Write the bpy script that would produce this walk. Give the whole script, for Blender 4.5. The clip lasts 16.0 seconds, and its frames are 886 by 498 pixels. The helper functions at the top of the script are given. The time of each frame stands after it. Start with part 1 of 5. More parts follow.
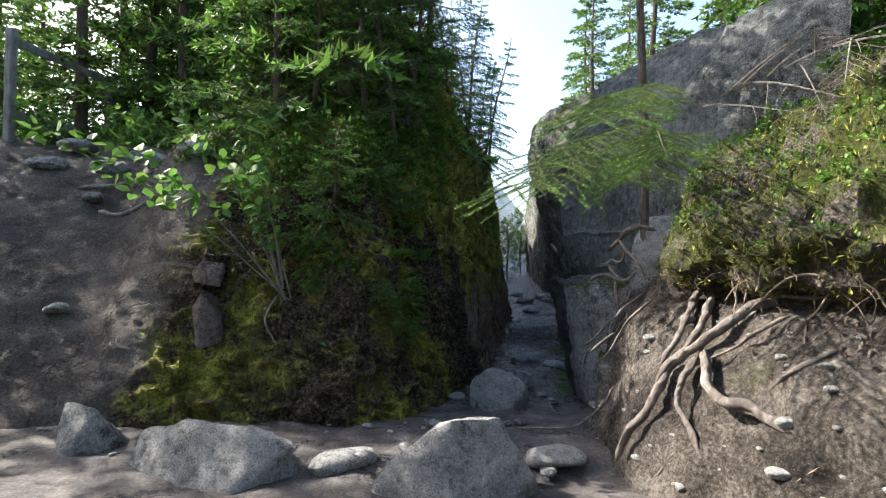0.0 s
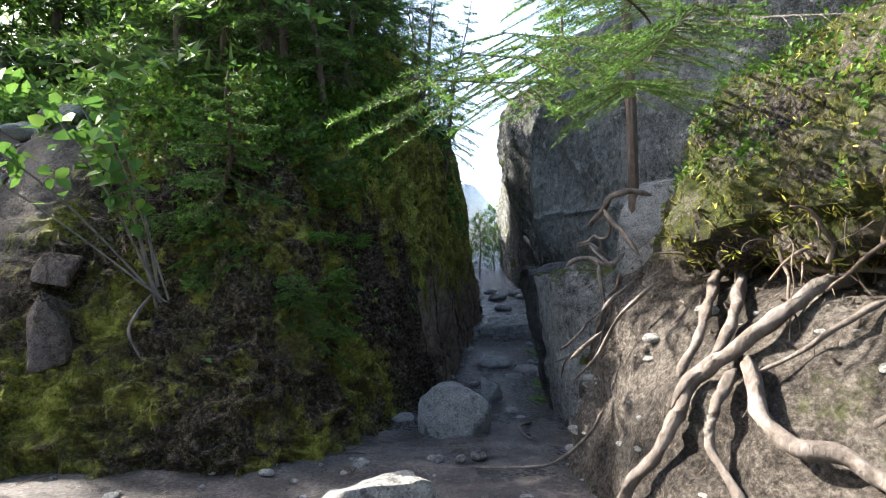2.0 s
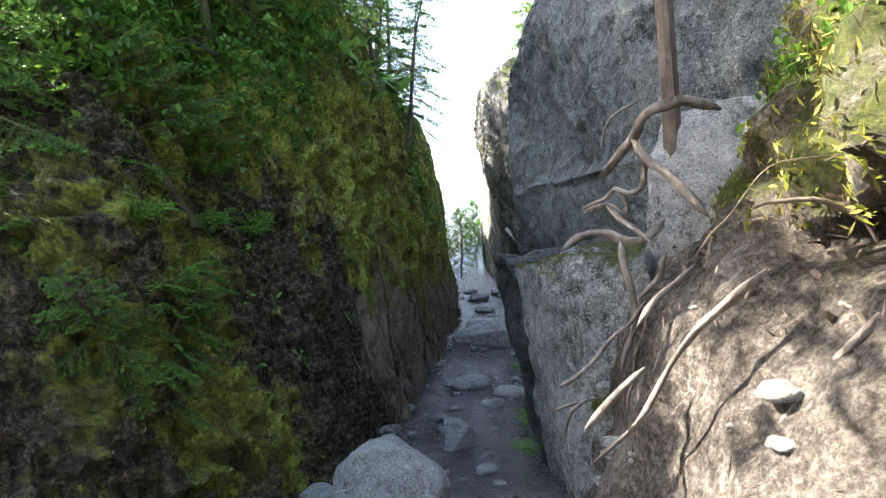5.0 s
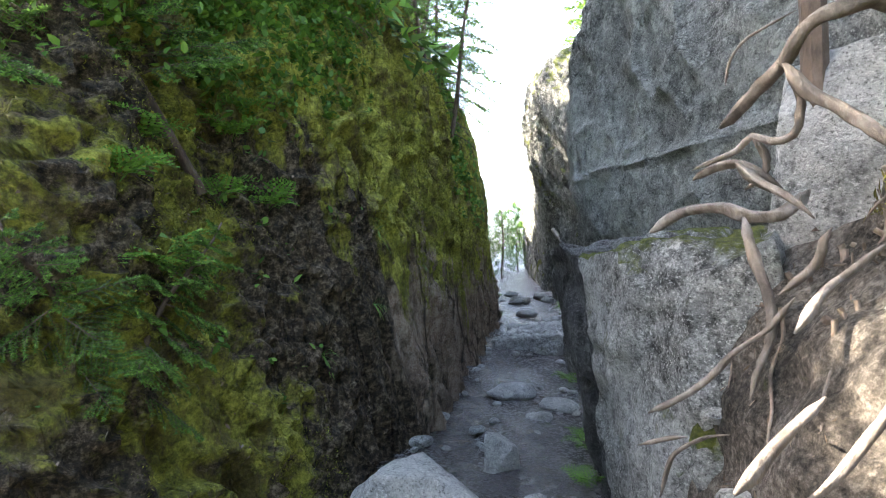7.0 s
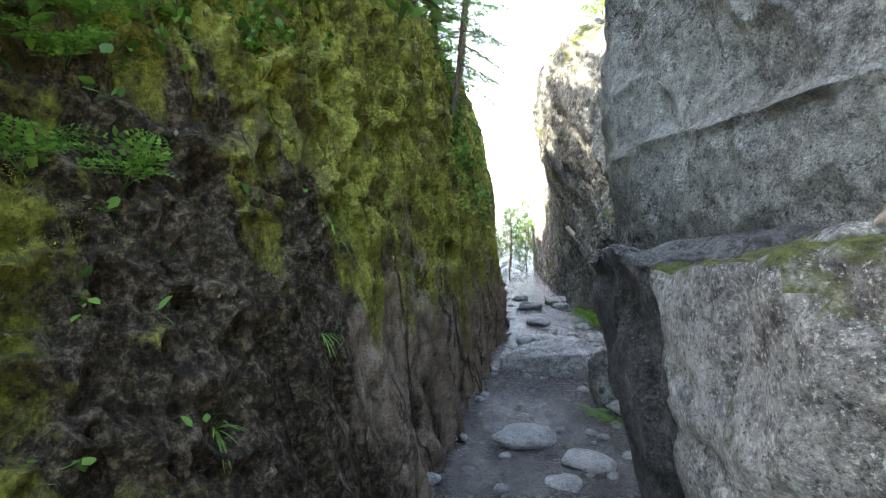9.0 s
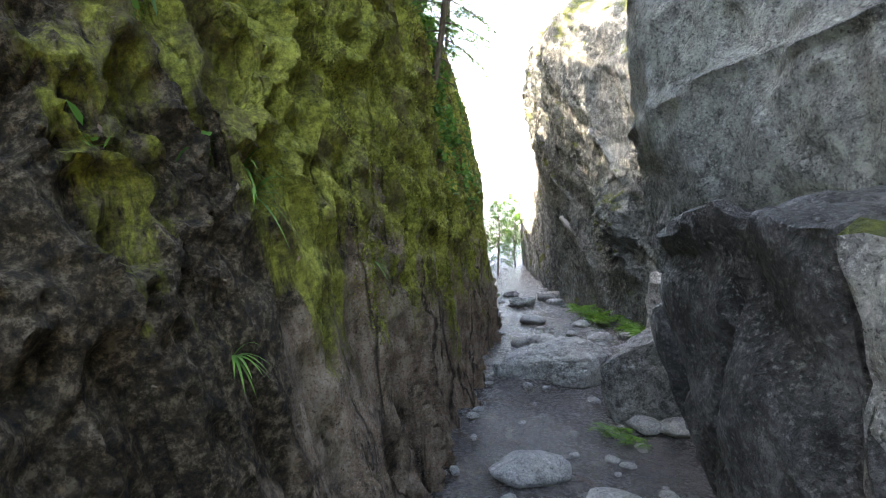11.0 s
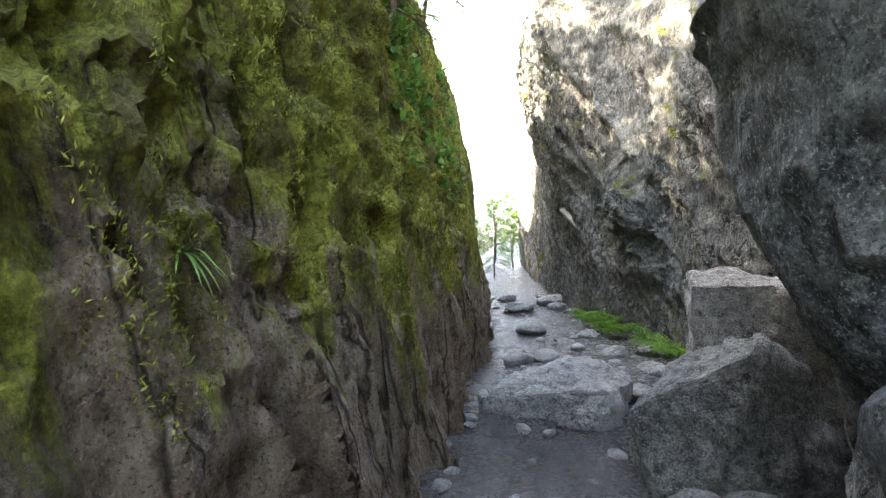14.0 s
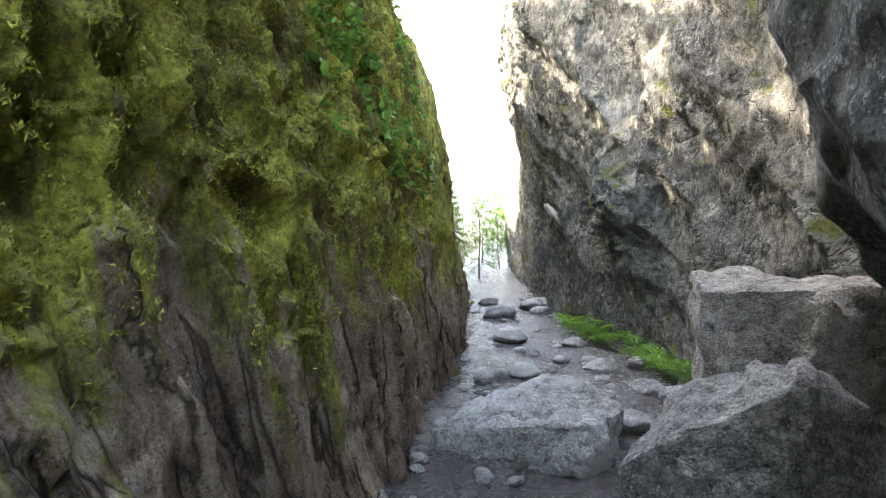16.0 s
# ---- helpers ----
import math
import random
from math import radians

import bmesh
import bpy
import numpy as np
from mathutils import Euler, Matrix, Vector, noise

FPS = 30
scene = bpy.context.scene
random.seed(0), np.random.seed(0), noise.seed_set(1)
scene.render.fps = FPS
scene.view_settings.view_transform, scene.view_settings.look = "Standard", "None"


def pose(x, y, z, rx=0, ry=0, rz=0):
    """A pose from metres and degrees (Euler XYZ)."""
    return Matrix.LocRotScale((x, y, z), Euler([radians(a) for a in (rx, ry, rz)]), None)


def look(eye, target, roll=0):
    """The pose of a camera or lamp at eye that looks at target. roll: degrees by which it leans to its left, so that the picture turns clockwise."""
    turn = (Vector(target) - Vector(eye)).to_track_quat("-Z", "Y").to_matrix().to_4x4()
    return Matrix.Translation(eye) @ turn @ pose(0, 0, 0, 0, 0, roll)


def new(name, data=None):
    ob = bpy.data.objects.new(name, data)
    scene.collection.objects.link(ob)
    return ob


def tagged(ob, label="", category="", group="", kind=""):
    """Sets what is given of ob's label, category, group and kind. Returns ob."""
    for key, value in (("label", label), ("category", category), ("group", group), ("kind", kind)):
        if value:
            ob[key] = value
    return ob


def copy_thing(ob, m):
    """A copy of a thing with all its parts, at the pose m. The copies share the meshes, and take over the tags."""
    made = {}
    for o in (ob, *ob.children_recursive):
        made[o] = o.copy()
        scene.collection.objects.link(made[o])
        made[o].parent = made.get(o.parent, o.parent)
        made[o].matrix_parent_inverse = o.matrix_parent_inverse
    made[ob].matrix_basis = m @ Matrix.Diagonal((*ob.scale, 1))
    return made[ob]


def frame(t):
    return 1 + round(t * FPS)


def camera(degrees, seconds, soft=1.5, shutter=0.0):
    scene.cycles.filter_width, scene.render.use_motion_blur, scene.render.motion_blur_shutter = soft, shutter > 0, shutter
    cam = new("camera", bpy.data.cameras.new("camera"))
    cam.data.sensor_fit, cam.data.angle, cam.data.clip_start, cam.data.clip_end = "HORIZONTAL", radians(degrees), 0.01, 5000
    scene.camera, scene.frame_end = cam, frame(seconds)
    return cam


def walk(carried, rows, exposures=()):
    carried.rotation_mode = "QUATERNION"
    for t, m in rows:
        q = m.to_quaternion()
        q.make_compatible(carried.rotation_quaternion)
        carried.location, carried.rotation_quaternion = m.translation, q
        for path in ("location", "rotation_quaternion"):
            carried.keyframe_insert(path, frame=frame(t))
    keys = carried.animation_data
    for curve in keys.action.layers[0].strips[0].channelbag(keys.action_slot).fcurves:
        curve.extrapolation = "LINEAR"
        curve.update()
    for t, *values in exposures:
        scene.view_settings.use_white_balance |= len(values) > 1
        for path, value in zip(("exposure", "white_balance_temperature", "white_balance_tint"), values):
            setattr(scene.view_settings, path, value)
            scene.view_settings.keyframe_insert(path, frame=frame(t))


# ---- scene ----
cam = camera(80.0, 16.0, soft=1.1)
PATH = [
    (0, (0.29, 0.866, 1.334), (-0.055, 2.836, 1.384), 0.5),
    (0.5, (0.226, 1.37, 1.333), (-0.104, 3.342, 1.385), -0.4),
    (1, (0.242, 1.843, 1.252), (-0.027, 3.824, 1.303), -1.4),
    (1.5, (0.353, 2.13, 1.174), (0.09, 4.112, 1.227), -1.0),
    (2, (0.425, 2.308, 1.182), (0.168, 4.291, 1.235), -1.0),
    (2.5, (0.452, 2.682, 1.174), (0.225, 4.668, 1.224), -1.6),
    (3, (0.539, 2.909, 1.136), (0.369, 4.901, 1.188), -2.7),
    (3.5, (0.619, 3.15, 1.073), (0.47, 5.143, 1.123), -3.2),
    (3.7, (0.619, 3.312, 1.037), (0.476, 5.306, 1.088), -3.2),
    (5.8, (0.477, 4.571, 1.1), (0.213, 6.553, 1.155), -1.6),
    (6, (0.465, 4.627, 1.082), (0.188, 6.606, 1.139), -1.3),
    (6.5, (0.447, 4.725, 1.04), (0.138, 6.7, 1.1), -0.9),
    (7, (0.414, 4.862, 0.971), (0.064, 6.83, 1.038), -0.2),
    (7.5, (0.293, 5.093, 0.908), (-0.076, 7.057, 0.975), 0.2),
    (8, (0.276, 5.372, 0.949), (-0.097, 7.336, 1.017), 0.1),
    (8.5, (0.343, 5.721, 1.033), (-0.032, 7.684, 1.098), 0.1),
    (9, (0.296, 6.25, 1.039), (-0.082, 8.213, 1.101), 0.2),
    (9.2, (0.268, 6.394, 1.065), (-0.108, 8.357, 1.127), 0.2),
    (11.3, (0.105, 7.31, 0.979), (-0.216, 9.283, 1.029), -0.7),
    (11.5, (0.08, 7.374, 0.99), (-0.243, 9.347, 1.043), -0.8),
    (12, (0.007, 7.642, 0.994), (-0.322, 9.614, 1.047), -0.9),
    (12.5, (0.053, 7.913, 0.987), (-0.287, 9.883, 1.043), -0.8),
    (13, (0.041, 8.183, 0.893), (-0.296, 10.154, 0.954), -0.9),
    (13.5, (0.054, 8.462, 0.927), (-0.265, 10.436, 0.985), -1.3),
    (14, (0.174, 8.794, 0.951), (-0.149, 10.767, 1.01), -1.4),
    (14.5, (0.222, 9.101, 0.983), (-0.103, 11.074, 1.042), -1.3),
    (15, (0.284, 9.348, 0.998), (-0.033, 11.322, 1.058), -1.4),
    (15.5, (0.355, 9.594, 0.97), (0.045, 11.569, 1.031), -1.2),
    (16, (0.351, 9.765, 0.929), (0.061, 11.743, 0.992), -1.5),
]
EXPOSURES = [(0, 1.8, 6400, 10), (2.5, 2.5, 6500, 10), (6, 3.7, 6900, 10), (9, 4.3, 7400, 10), (12, 4.4, 7900, 12), (16, 4.9, 8200, 12)]
walk(cam, [(t, look(eye, target, roll)) for t, eye, target, roll in PATH], EXPOSURES)

# ---- light ----
world = bpy.data.worlds.new("sky")
scene.world = world
world.use_nodes = True
SUN_EL, SUN_AZ = 38.5, 284.0  # degrees; azimuth from +y clockwise
wn = world.node_tree.nodes
sky = wn.new("ShaderNodeTexSky")
sky.sky_type, sky.sun_disc = "NISHITA", False
sky.sun_elevation, sky.sun_rotation = radians(SUN_EL), radians(SUN_AZ)
sky.air_density, sky.dust_density = 1.0, 3.0
wn["Background"].inputs["Strength"].default_value = 0.15
world.node_tree.links.new(sky.outputs[0], wn["Background"].inputs["Color"])
sun = new("sun", bpy.data.lights.new("sun", "SUN"))
sun.data.energy, sun.data.angle, sun.data.color = 5.0, radians(0.6), (1.0, 0.94, 0.84)
sd = Vector((math.sin(radians(SUN_AZ)) * math.cos(radians(SUN_EL)), math.cos(radians(SUN_AZ)) * math.cos(radians(SUN_EL)), math.sin(radians(SUN_EL))))
sun.matrix_world = look(sd * 60, (0, 0, 0))


# ---- materials ----
class Nodes:
    """A short way to write a node material."""

    def __init__(self, name, rough=0.9):
        self.m = bpy.data.materials.new(name)
        self.m.use_nodes = True
        self.t = self.m.node_tree
        self.b = self.t.nodes["Principled BSDF"]
        self.b.inputs["Roughness"].default_value = rough
        self.b.inputs["Specular IOR Level"].default_value = 0.3
        self.geo = self.t.nodes.new("ShaderNodeNewGeometry")
        self.pos = self.geo.outputs["Position"]
        self.obj = self.t.nodes.new("ShaderNodeTexCoord").outputs["Object"]

    def put(self, value, socket):
        if isinstance(value, bpy.types.NodeSocket):
            self.t.links.new(value, socket)
        else:
            socket.default_value = value

    def noise(self, scale, detail=6, rough=0.6, at=None, stretch=None, dist=0.0):
        n = self.t.nodes.new("ShaderNodeTexNoise")
        at = at or self.pos
        if stretch:
            mp = self.t.nodes.new("ShaderNodeMapping")
            mp.inputs["Scale"].default_value = stretch
            self.t.links.new(at, mp.inputs["Vector"])
            at = mp.outputs[0]
        self.t.links.new(at, n.inputs["Vector"])
        n.inputs["Scale"].default_value, n.inputs["Detail"].default_value = scale, detail
        n.inputs["Roughness"].default_value, n.inputs["Distortion"].default_value = rough, dist
        return n.outputs["Fac"]

    def cells(self, scale, at=None, feature="F1", stretch=None):
        n = self.t.nodes.new("ShaderNodeTexVoronoi")
        n.feature = feature
        at = at or self.pos
        if stretch:
            mp = self.t.nodes.new("ShaderNodeMapping")
            mp.inputs["Scale"].default_value = stretch
            self.t.links.new(at, mp.inputs["Vector"])
            at = mp.outputs[0]
        self.t.links.new(at, n.inputs["Vector"])
        n.inputs["Scale"].default_value = scale
        return n.outputs["Distance"]

    def ramp(self, fac, *stops):
        n = self.t.nodes.new("ShaderNodeValToRGB")
        el = n.color_ramp.elements
        while len(el) < len(stops):
            el.new(0.5)
        for e, (p, c) in zip(el, stops):
            e.position = p
            e.color = (*c, 1) if isinstance(c, tuple) else (c, c, c, 1)
        self.t.links.new(fac, n.inputs[0])
        return n.outputs[0]

    def mix(self, fac, a, b):
        n = self.t.nodes.new("ShaderNodeMix")
        n.data_type = "RGBA"
        self.put(fac, n.inputs[0])
        for v, s in ((a, n.inputs[6]), (b, n.inputs[7])):
            self.put((*v, 1) if isinstance(v, tuple) else v, s)
        return n.outputs[2]

    def math(self, op, a, b=0.0):
        n = self.t.nodes.new("ShaderNodeMath")
        n.operation = op
        self.put(a, n.inputs[0])
        self.put(b, n.inputs[1])
        return n.outputs[0]

    def gain(self, v, g, mid=0.5):
        """More contrast round the middle."""
        n = self.math("MULTIPLY_ADD", v, g)
        n.node.inputs[2].default_value = mid - g * mid
        return n

    def seams(self, v, width):
        """1 along the thin lines where v passes its middle, else 0."""
        return self.ramp(self.math("ABSOLUTE", self.math("SUBTRACT", v, 0.5)), (0.0, 1.0), (width, 0.0))

    def slant(self, lean, along):
        """Places in which the rock's slanting joints stand upright and are drawn out lengthwise."""
        n = self.t.nodes.new("ShaderNodeCombineXYZ")
        self.put(self.axis(0), n.inputs[0])
        self.put(self.math("ADD", self.axis(1), self.math("MULTIPLY", self.axis(2), lean)), n.inputs[1])
        self.put(self.math("MULTIPLY", self.axis(2), along), n.inputs[2])
        return n.outputs[0]

    def axis(self, i, what=None):
        n = self.t.nodes.new("ShaderNodeSeparateXYZ")
        self.t.links.new(what or self.pos, n.inputs[0])
        return n.outputs[i]

    def random(self):
        return self.t.nodes.new("ShaderNodeObjectInfo").outputs["Random"]

    def island(self):
        return self.geo.outputs["Random Per Island"]

    def done(self, color, bump=None, strength=0.5, distance=0.02, rough=None, through_light=0.0):
        self.put(color if not isinstance(color, tuple) else (*color, 1), self.b.inputs["Base Color"])
        if rough is not None:
            self.put(rough, self.b.inputs["Roughness"])
        if bump is not None:
            n = self.t.nodes.new("ShaderNodeBump")
            n.inputs["Strength"].default_value, n.inputs["Distance"].default_value = strength, distance
            self.t.links.new(bump, n.inputs["Height"])
            self.t.links.new(n.outputs[0], self.b.inputs["Normal"])
        if through_light:
            tr = self.t.nodes.new("ShaderNodeBsdfTranslucent")
            self.put(color if not isinstance(color, tuple) else (*color, 1), tr.inputs["Color"])
            mx = self.t.nodes.new("ShaderNodeMixShader")
            mx.inputs[0].default_value = through_light
            self.t.links.new(self.b.outputs[0], mx.inputs[1])
            self.t.links.new(tr.outputs[0], mx.inputs[2])
            self.t.links.new(mx.outputs[0], self.t.nodes["Material Output"].inputs["Surface"])
        return self.m


def rock_material(name, dark, mid, pale, moss=0.0, tall=1.0, crack=0.6):
    n = Nodes(name, 0.85)
    big = n.noise(0.9, 5, 0.6, stretch=(1, 1, 1 / tall))
    fine = n.noise(14, 8, 0.75, stretch=(1, 1, 1 / tall))
    speck = n.noise(75, 5, 0.75)
    c = n.ramp(n.gain(n.math("ADD", n.math("MULTIPLY", big, 0.4), n.math("MULTIPLY", fine, 0.6)), 2.8), (0.18, tuple(0.5 * v for v in dark)), (0.5, mid), (0.82, pale))
    c = n.mix(n.ramp(speck, (0.55, 0.0), (0.63, 0.75)), c, tuple(min(0.8, 1.35 * v) for v in pale))
    c = n.mix(n.ramp(speck, (0.36, 0.85), (0.45, 0.0)), c, tuple(0.35 * v for v in dark))
    lichen = n.ramp(n.noise(6, 9, 0.8), (0.57, 0.0), (0.63, 0.7))
    c = n.mix(lichen, c, tuple(min(0.8, v * 1.35 + 0.02) for v in pale))
    black = n.ramp(n.noise(3.1, 9, 0.78, stretch=(1, 1, 0.6 / tall)), (0.34, 0.8), (0.42, 0.0))
    c = n.mix(black, c, tuple(0.4 * v for v in dark))
    seams = n.seams(n.noise(1.7, 5, 0.55, stretch=(1, 1, 1 / tall), dist=0.4), 0.012)
    c = n.mix(n.math("MULTIPLY", seams, crack), c, tuple(0.2 * v for v in dark))
    up = n.axis(2, n.geo.outputs["Normal"])
    if moss:
        f = n.math("ADD", n.noise(1.6, 8, 0.7), n.math("MULTIPLY", up, 0.22))
        f = n.ramp(f, (0.62 - moss * 0.2, 0.0), (0.70 - moss * 0.2, 1.0))
        green = n.ramp(n.noise(26, 5, 0.7), (0.32, (0.018, 0.025, 0.005)), (0.5, (0.07, 0.085, 0.012)), (0.68, (0.15, 0.16, 0.025)))
        c = n.mix(f, c, green)
    h = n.math("ADD", n.math("MULTIPLY", fine, 1.0), n.math("MULTIPLY", speck, 0.35))
    h = n.math("ADD", h, n.math("MULTIPLY", n.cells(7, stretch=(1, 1, 1 / tall)), 0.25))
    h = n.math("SUBTRACT", h, n.math("MULTIPLY", seams, 0.8 * crack))
    return n.done(c, h, 1.0, 0.11)


def leaf_material(name, a, b, c, light=0.35, rough=0.55):
    n = Nodes(name, rough)
    col = n.ramp(n.math("ADD", n.math("MULTIPLY", n.island(), 0.75), n.math("MULTIPLY", n.noise(1.5, 3), 0.25)), (0.1, a), (0.5, b), (0.9, c))
    return n.done(col, through_light=light)


M_rock = rock_material("grey_rock", (0.05, 0.052, 0.05), (0.19, 0.193, 0.183), (0.38, 0.385, 0.355), tall=1.1, crack=0.3)
M_cliff_mossy = rock_material("lichen_rock", (0.03, 0.031, 0.03), (0.11, 0.113, 0.107), (0.3, 0.302, 0.28), moss=0.04, tall=1.3)
M_boulder = rock_material("pale_boulder", (0.17, 0.168, 0.16), (0.4, 0.393, 0.375), (0.58, 0.57, 0.545), crack=0.0)
M_dark_rock = rock_material("dark_rock", (0.06, 0.06, 0.057), (0.22, 0.216, 0.202), (0.42, 0.41, 0.385), crack=0.15)
M_slab = rock_material("slab_rock", (0.08, 0.08, 0.078), (0.29, 0.29, 0.28), (0.52, 0.515, 0.495), moss=0.12, crack=0.15)
# near-black base colour holds the shade of undercut faces; a little glossier
M_shade_rock = rock_material("wet_dark_rock", (0.014, 0.014, 0.015), (0.055, 0.055, 0.055), (0.16, 0.16, 0.158), crack=0.0)
M_shade_rock.node_tree.nodes["Principled BSDF"].inputs["Roughness"].default_value = 0.5
M_block = rock_material("block_rock", (0.1, 0.093, 0.083), (0.34, 0.32, 0.29), (0.55, 0.52, 0.475), crack=0.15)
M_red_rock = rock_material("reddish_stone", (0.1, 0.075, 0.065), (0.2, 0.155, 0.135), (0.3, 0.25, 0.22))


def left_wall_material():
    n = Nodes("mossy_wall", 0.9)
    z, y = n.axis(2), n.axis(1)
    joint = n.slant(0.34, 0.08)
    fine = n.noise(12, 8, 0.75, stretch=(1, 1, 0.5))
    streak = n.noise(7, 7, 0.7, at=joint)
    speck = n.noise(80, 5, 0.75)
    rock = n.ramp(n.gain(n.math("ADD", n.math("MULTIPLY", streak, 0.45), n.math("MULTIPLY", fine, 0.55)), 2.6), (0.18, (0.025, 0.018, 0.013)), (0.5, (0.29, 0.2, 0.14)), (0.82, (0.52, 0.41, 0.315)))
    rock = n.mix(n.ramp(speck, (0.56, 0.0), (0.64, 0.7)), rock, (0.5, 0.45, 0.4))
    rock = n.mix(n.ramp(speck, (0.36, 0.8), (0.45, 0.0)), rock, (0.02, 0.016, 0.012))
    seams = n.seams(n.noise(3.2, 4, 0.5, at=joint), 0.018)
    rock = n.mix(n.math("MULTIPLY", seams, 0.85), rock, (0.016, 0.014, 0.008))
    soil = n.ramp(n.gain(n.noise(22, 8, 0.8), 2.2), (0.28, (0.008, 0.0055, 0.003)), (0.52, (0.065, 0.045, 0.026)), (0.76, (0.25, 0.19, 0.13)))
    green = n.ramp(n.gain(n.math("ADD", n.math("MULTIPLY", n.noise(34, 7, 0.8), 0.6), n.math("MULTIPLY", n.noise(3.5, 6, 0.75), 0.4)), 2.8), (0.12, (0.012, 0.013, 0.003)), (0.42, (0.2, 0.205, 0.028)), (0.78, (0.52, 0.5, 0.09)))
    brown = n.ramp(n.noise(30, 7, 0.8), (0.35, (0.02, 0.014, 0.006)), (0.6, (0.15, 0.11, 0.035)))
    green = n.mix(n.ramp(n.noise(2.6, 8, 0.75, stretch=(1, 1, 0.6)), (0.42, 0.85), (0.52, 0.0)), green, brown)
    # brown soil towards low y; its darkness also paints the shade under the overhang
    soil_shade = n.ramp(n.math("ADD", n.noise(0.9, 7, 0.65), n.math("MULTIPLY", n.math("SUBTRACT", 9.8, y), 0.17)), (0.47, 0.0), (0.55, 1.0))
    c = n.mix(soil_shade, rock, soil)
    drips = n.math("ADD", n.noise(2.2, 8, 0.72, at=joint), n.math("MULTIPLY", z, 0.19))
    patches = n.math("SUBTRACT", n.math("ADD", n.noise(1.4, 8, 0.75), 0.15), n.math("MULTIPLY", n.math("MINIMUM", n.math("MAXIMUM", n.math("SUBTRACT", y, 7.6), 0.0), 1.0), 0.25))
    mossf = n.ramp(n.math("MAXIMUM", n.math("SUBTRACT", drips, n.math("MULTIPLY", n.math("MAXIMUM", n.math("SUBTRACT", 9.4, y), 0.0), 0.16)), patches), (0.62, 0.0), (0.69, 1.0))
    c = n.mix(mossf, c, green)
    dirt = n.ramp(n.gain(n.math("ADD", n.math("MULTIPLY", n.noise(40, 7, 0.75), 0.6), n.math("MULTIPLY", n.noise(2, 5), 0.4)), 1.6), (0.3, (0.05, 0.04, 0.034)), (0.5, (0.13, 0.108, 0.092)), (0.7, (0.26, 0.225, 0.195)))
    trodden = n.math("ADD", n.math("MULTIPLY", n.axis(0), -1.0), n.math("MULTIPLY", n.noise(1.6, 6, 0.65), 1.2))
    c = n.mix(n.ramp(n.math("MULTIPLY", trodden, 0.1), (0.42, 0.0), (0.45, 1.0)), c, dirt)
    h = n.math("ADD", n.math("ADD", fine, n.math("MULTIPLY", streak, 0.5)), n.math("MULTIPLY", n.noise(45, 5, 0.75), 0.6))
    h = n.math("SUBTRACT", h, n.math("MULTIPLY", seams, 0.7))
    return n.done(c, h, 1.0, 0.1)


def soil_material():
    n = Nodes("bank_soil", 0.95)
    x, y, z = n.axis(0), n.axis(1), n.axis(2)
    grain = n.noise(35, 8, 0.8)
    c = n.ramp(n.gain(n.math("ADD", n.math("MULTIPLY", grain, 0.6), n.math("MULTIPLY", n.noise(2.2, 5), 0.4)), 2.4), (0.28, (0.018, 0.014, 0.011)), (0.5, (0.1, 0.083, 0.068)), (0.74, (0.3, 0.262, 0.225)))
    litter = n.ramp(n.cells(38), (0.1, 1.0), (0.2, 0.0))
    c = n.mix(n.math("MULTIPLY", litter, 0.5), c, (0.24, 0.19, 0.14))
    mossf = n.ramp(n.math("ADD", n.noise(1.4, 8, 0.72), n.math("MULTIPLY", n.math("MINIMUM", n.math("MAXIMUM", n.math("SUBTRACT", z, 1.05), 0.0), 0.3), 0.55)), (0.6, 0.0), (0.7, 1.0))
    green = n.ramp(n.noise(28, 6, 0.75), (0.3, (0.015, 0.02, 0.004)), (0.5, (0.06, 0.075, 0.012)), (0.7, (0.14, 0.15, 0.03)))
    c = n.mix(mossf, c, green)
    return n.done(c, n.math("ADD", grain, n.math("MULTIPLY", n.noise(9, 6), 0.8)), 1.0, 0.07)


def ground_material():
    n = Nodes("wet_mud", 0.8)
    y, z = n.axis(1), n.axis(2)
    grain = n.noise(40, 8, 0.75)
    c = n.ramp(n.gain(n.math("ADD", n.math("MULTIPLY", grain, 0.6), n.math("MULTIPLY", n.noise(3, 5), 0.4)), 1.8), (0.33, (0.025, 0.021, 0.02)), (0.52, (0.11, 0.093, 0.085)), (0.72, (0.27, 0.238, 0.215)))
    wet = n.math("ADD", n.noise(1.7, 7, 0.7), n.math("MULTIPLY", n.math("MINIMUM", n.math("MAXIMUM", n.math("SUBTRACT", y, 6.9), 0.0), 0.9), 0.2))
    wet = n.ramp(wet, (0.5, 0.0), (0.6, 1.0))
    c = n.mix(n.math("MULTIPLY", wet, 0.6), c, (0.045, 0.044, 0.046))
    green = n.ramp(n.noise(8, 8, 0.75), (0.35, (0.025, 0.03, 0.01)), (0.6, (0.07, 0.085, 0.022)))
    c = n.mix(n.ramp(z, (1.0, 0.0), (1.0, 1.0)), c, green)
    r = n.mix(wet, (0.7, 0.7, 0.7), n.ramp(n.noise(25, 4), (0.4, 0.12), (0.65, 0.42)))
    n.b.inputs["Specular IOR Level"].default_value = 0.55
    return n.done(c, n.math("ADD", grain, n.math("MULTIPLY", n.noise(7, 6), 1.2)), 0.9, 0.05, rough=r)


M_left, M_soil, M_ground = left_wall_material(), soil_material(), ground_material()


# ---- shaping ----
def smooth(a, b, v):
    v = min(1.0, max(0.0, (v - a) / (b - a)))
    return v * v * (3 - 2 * v)


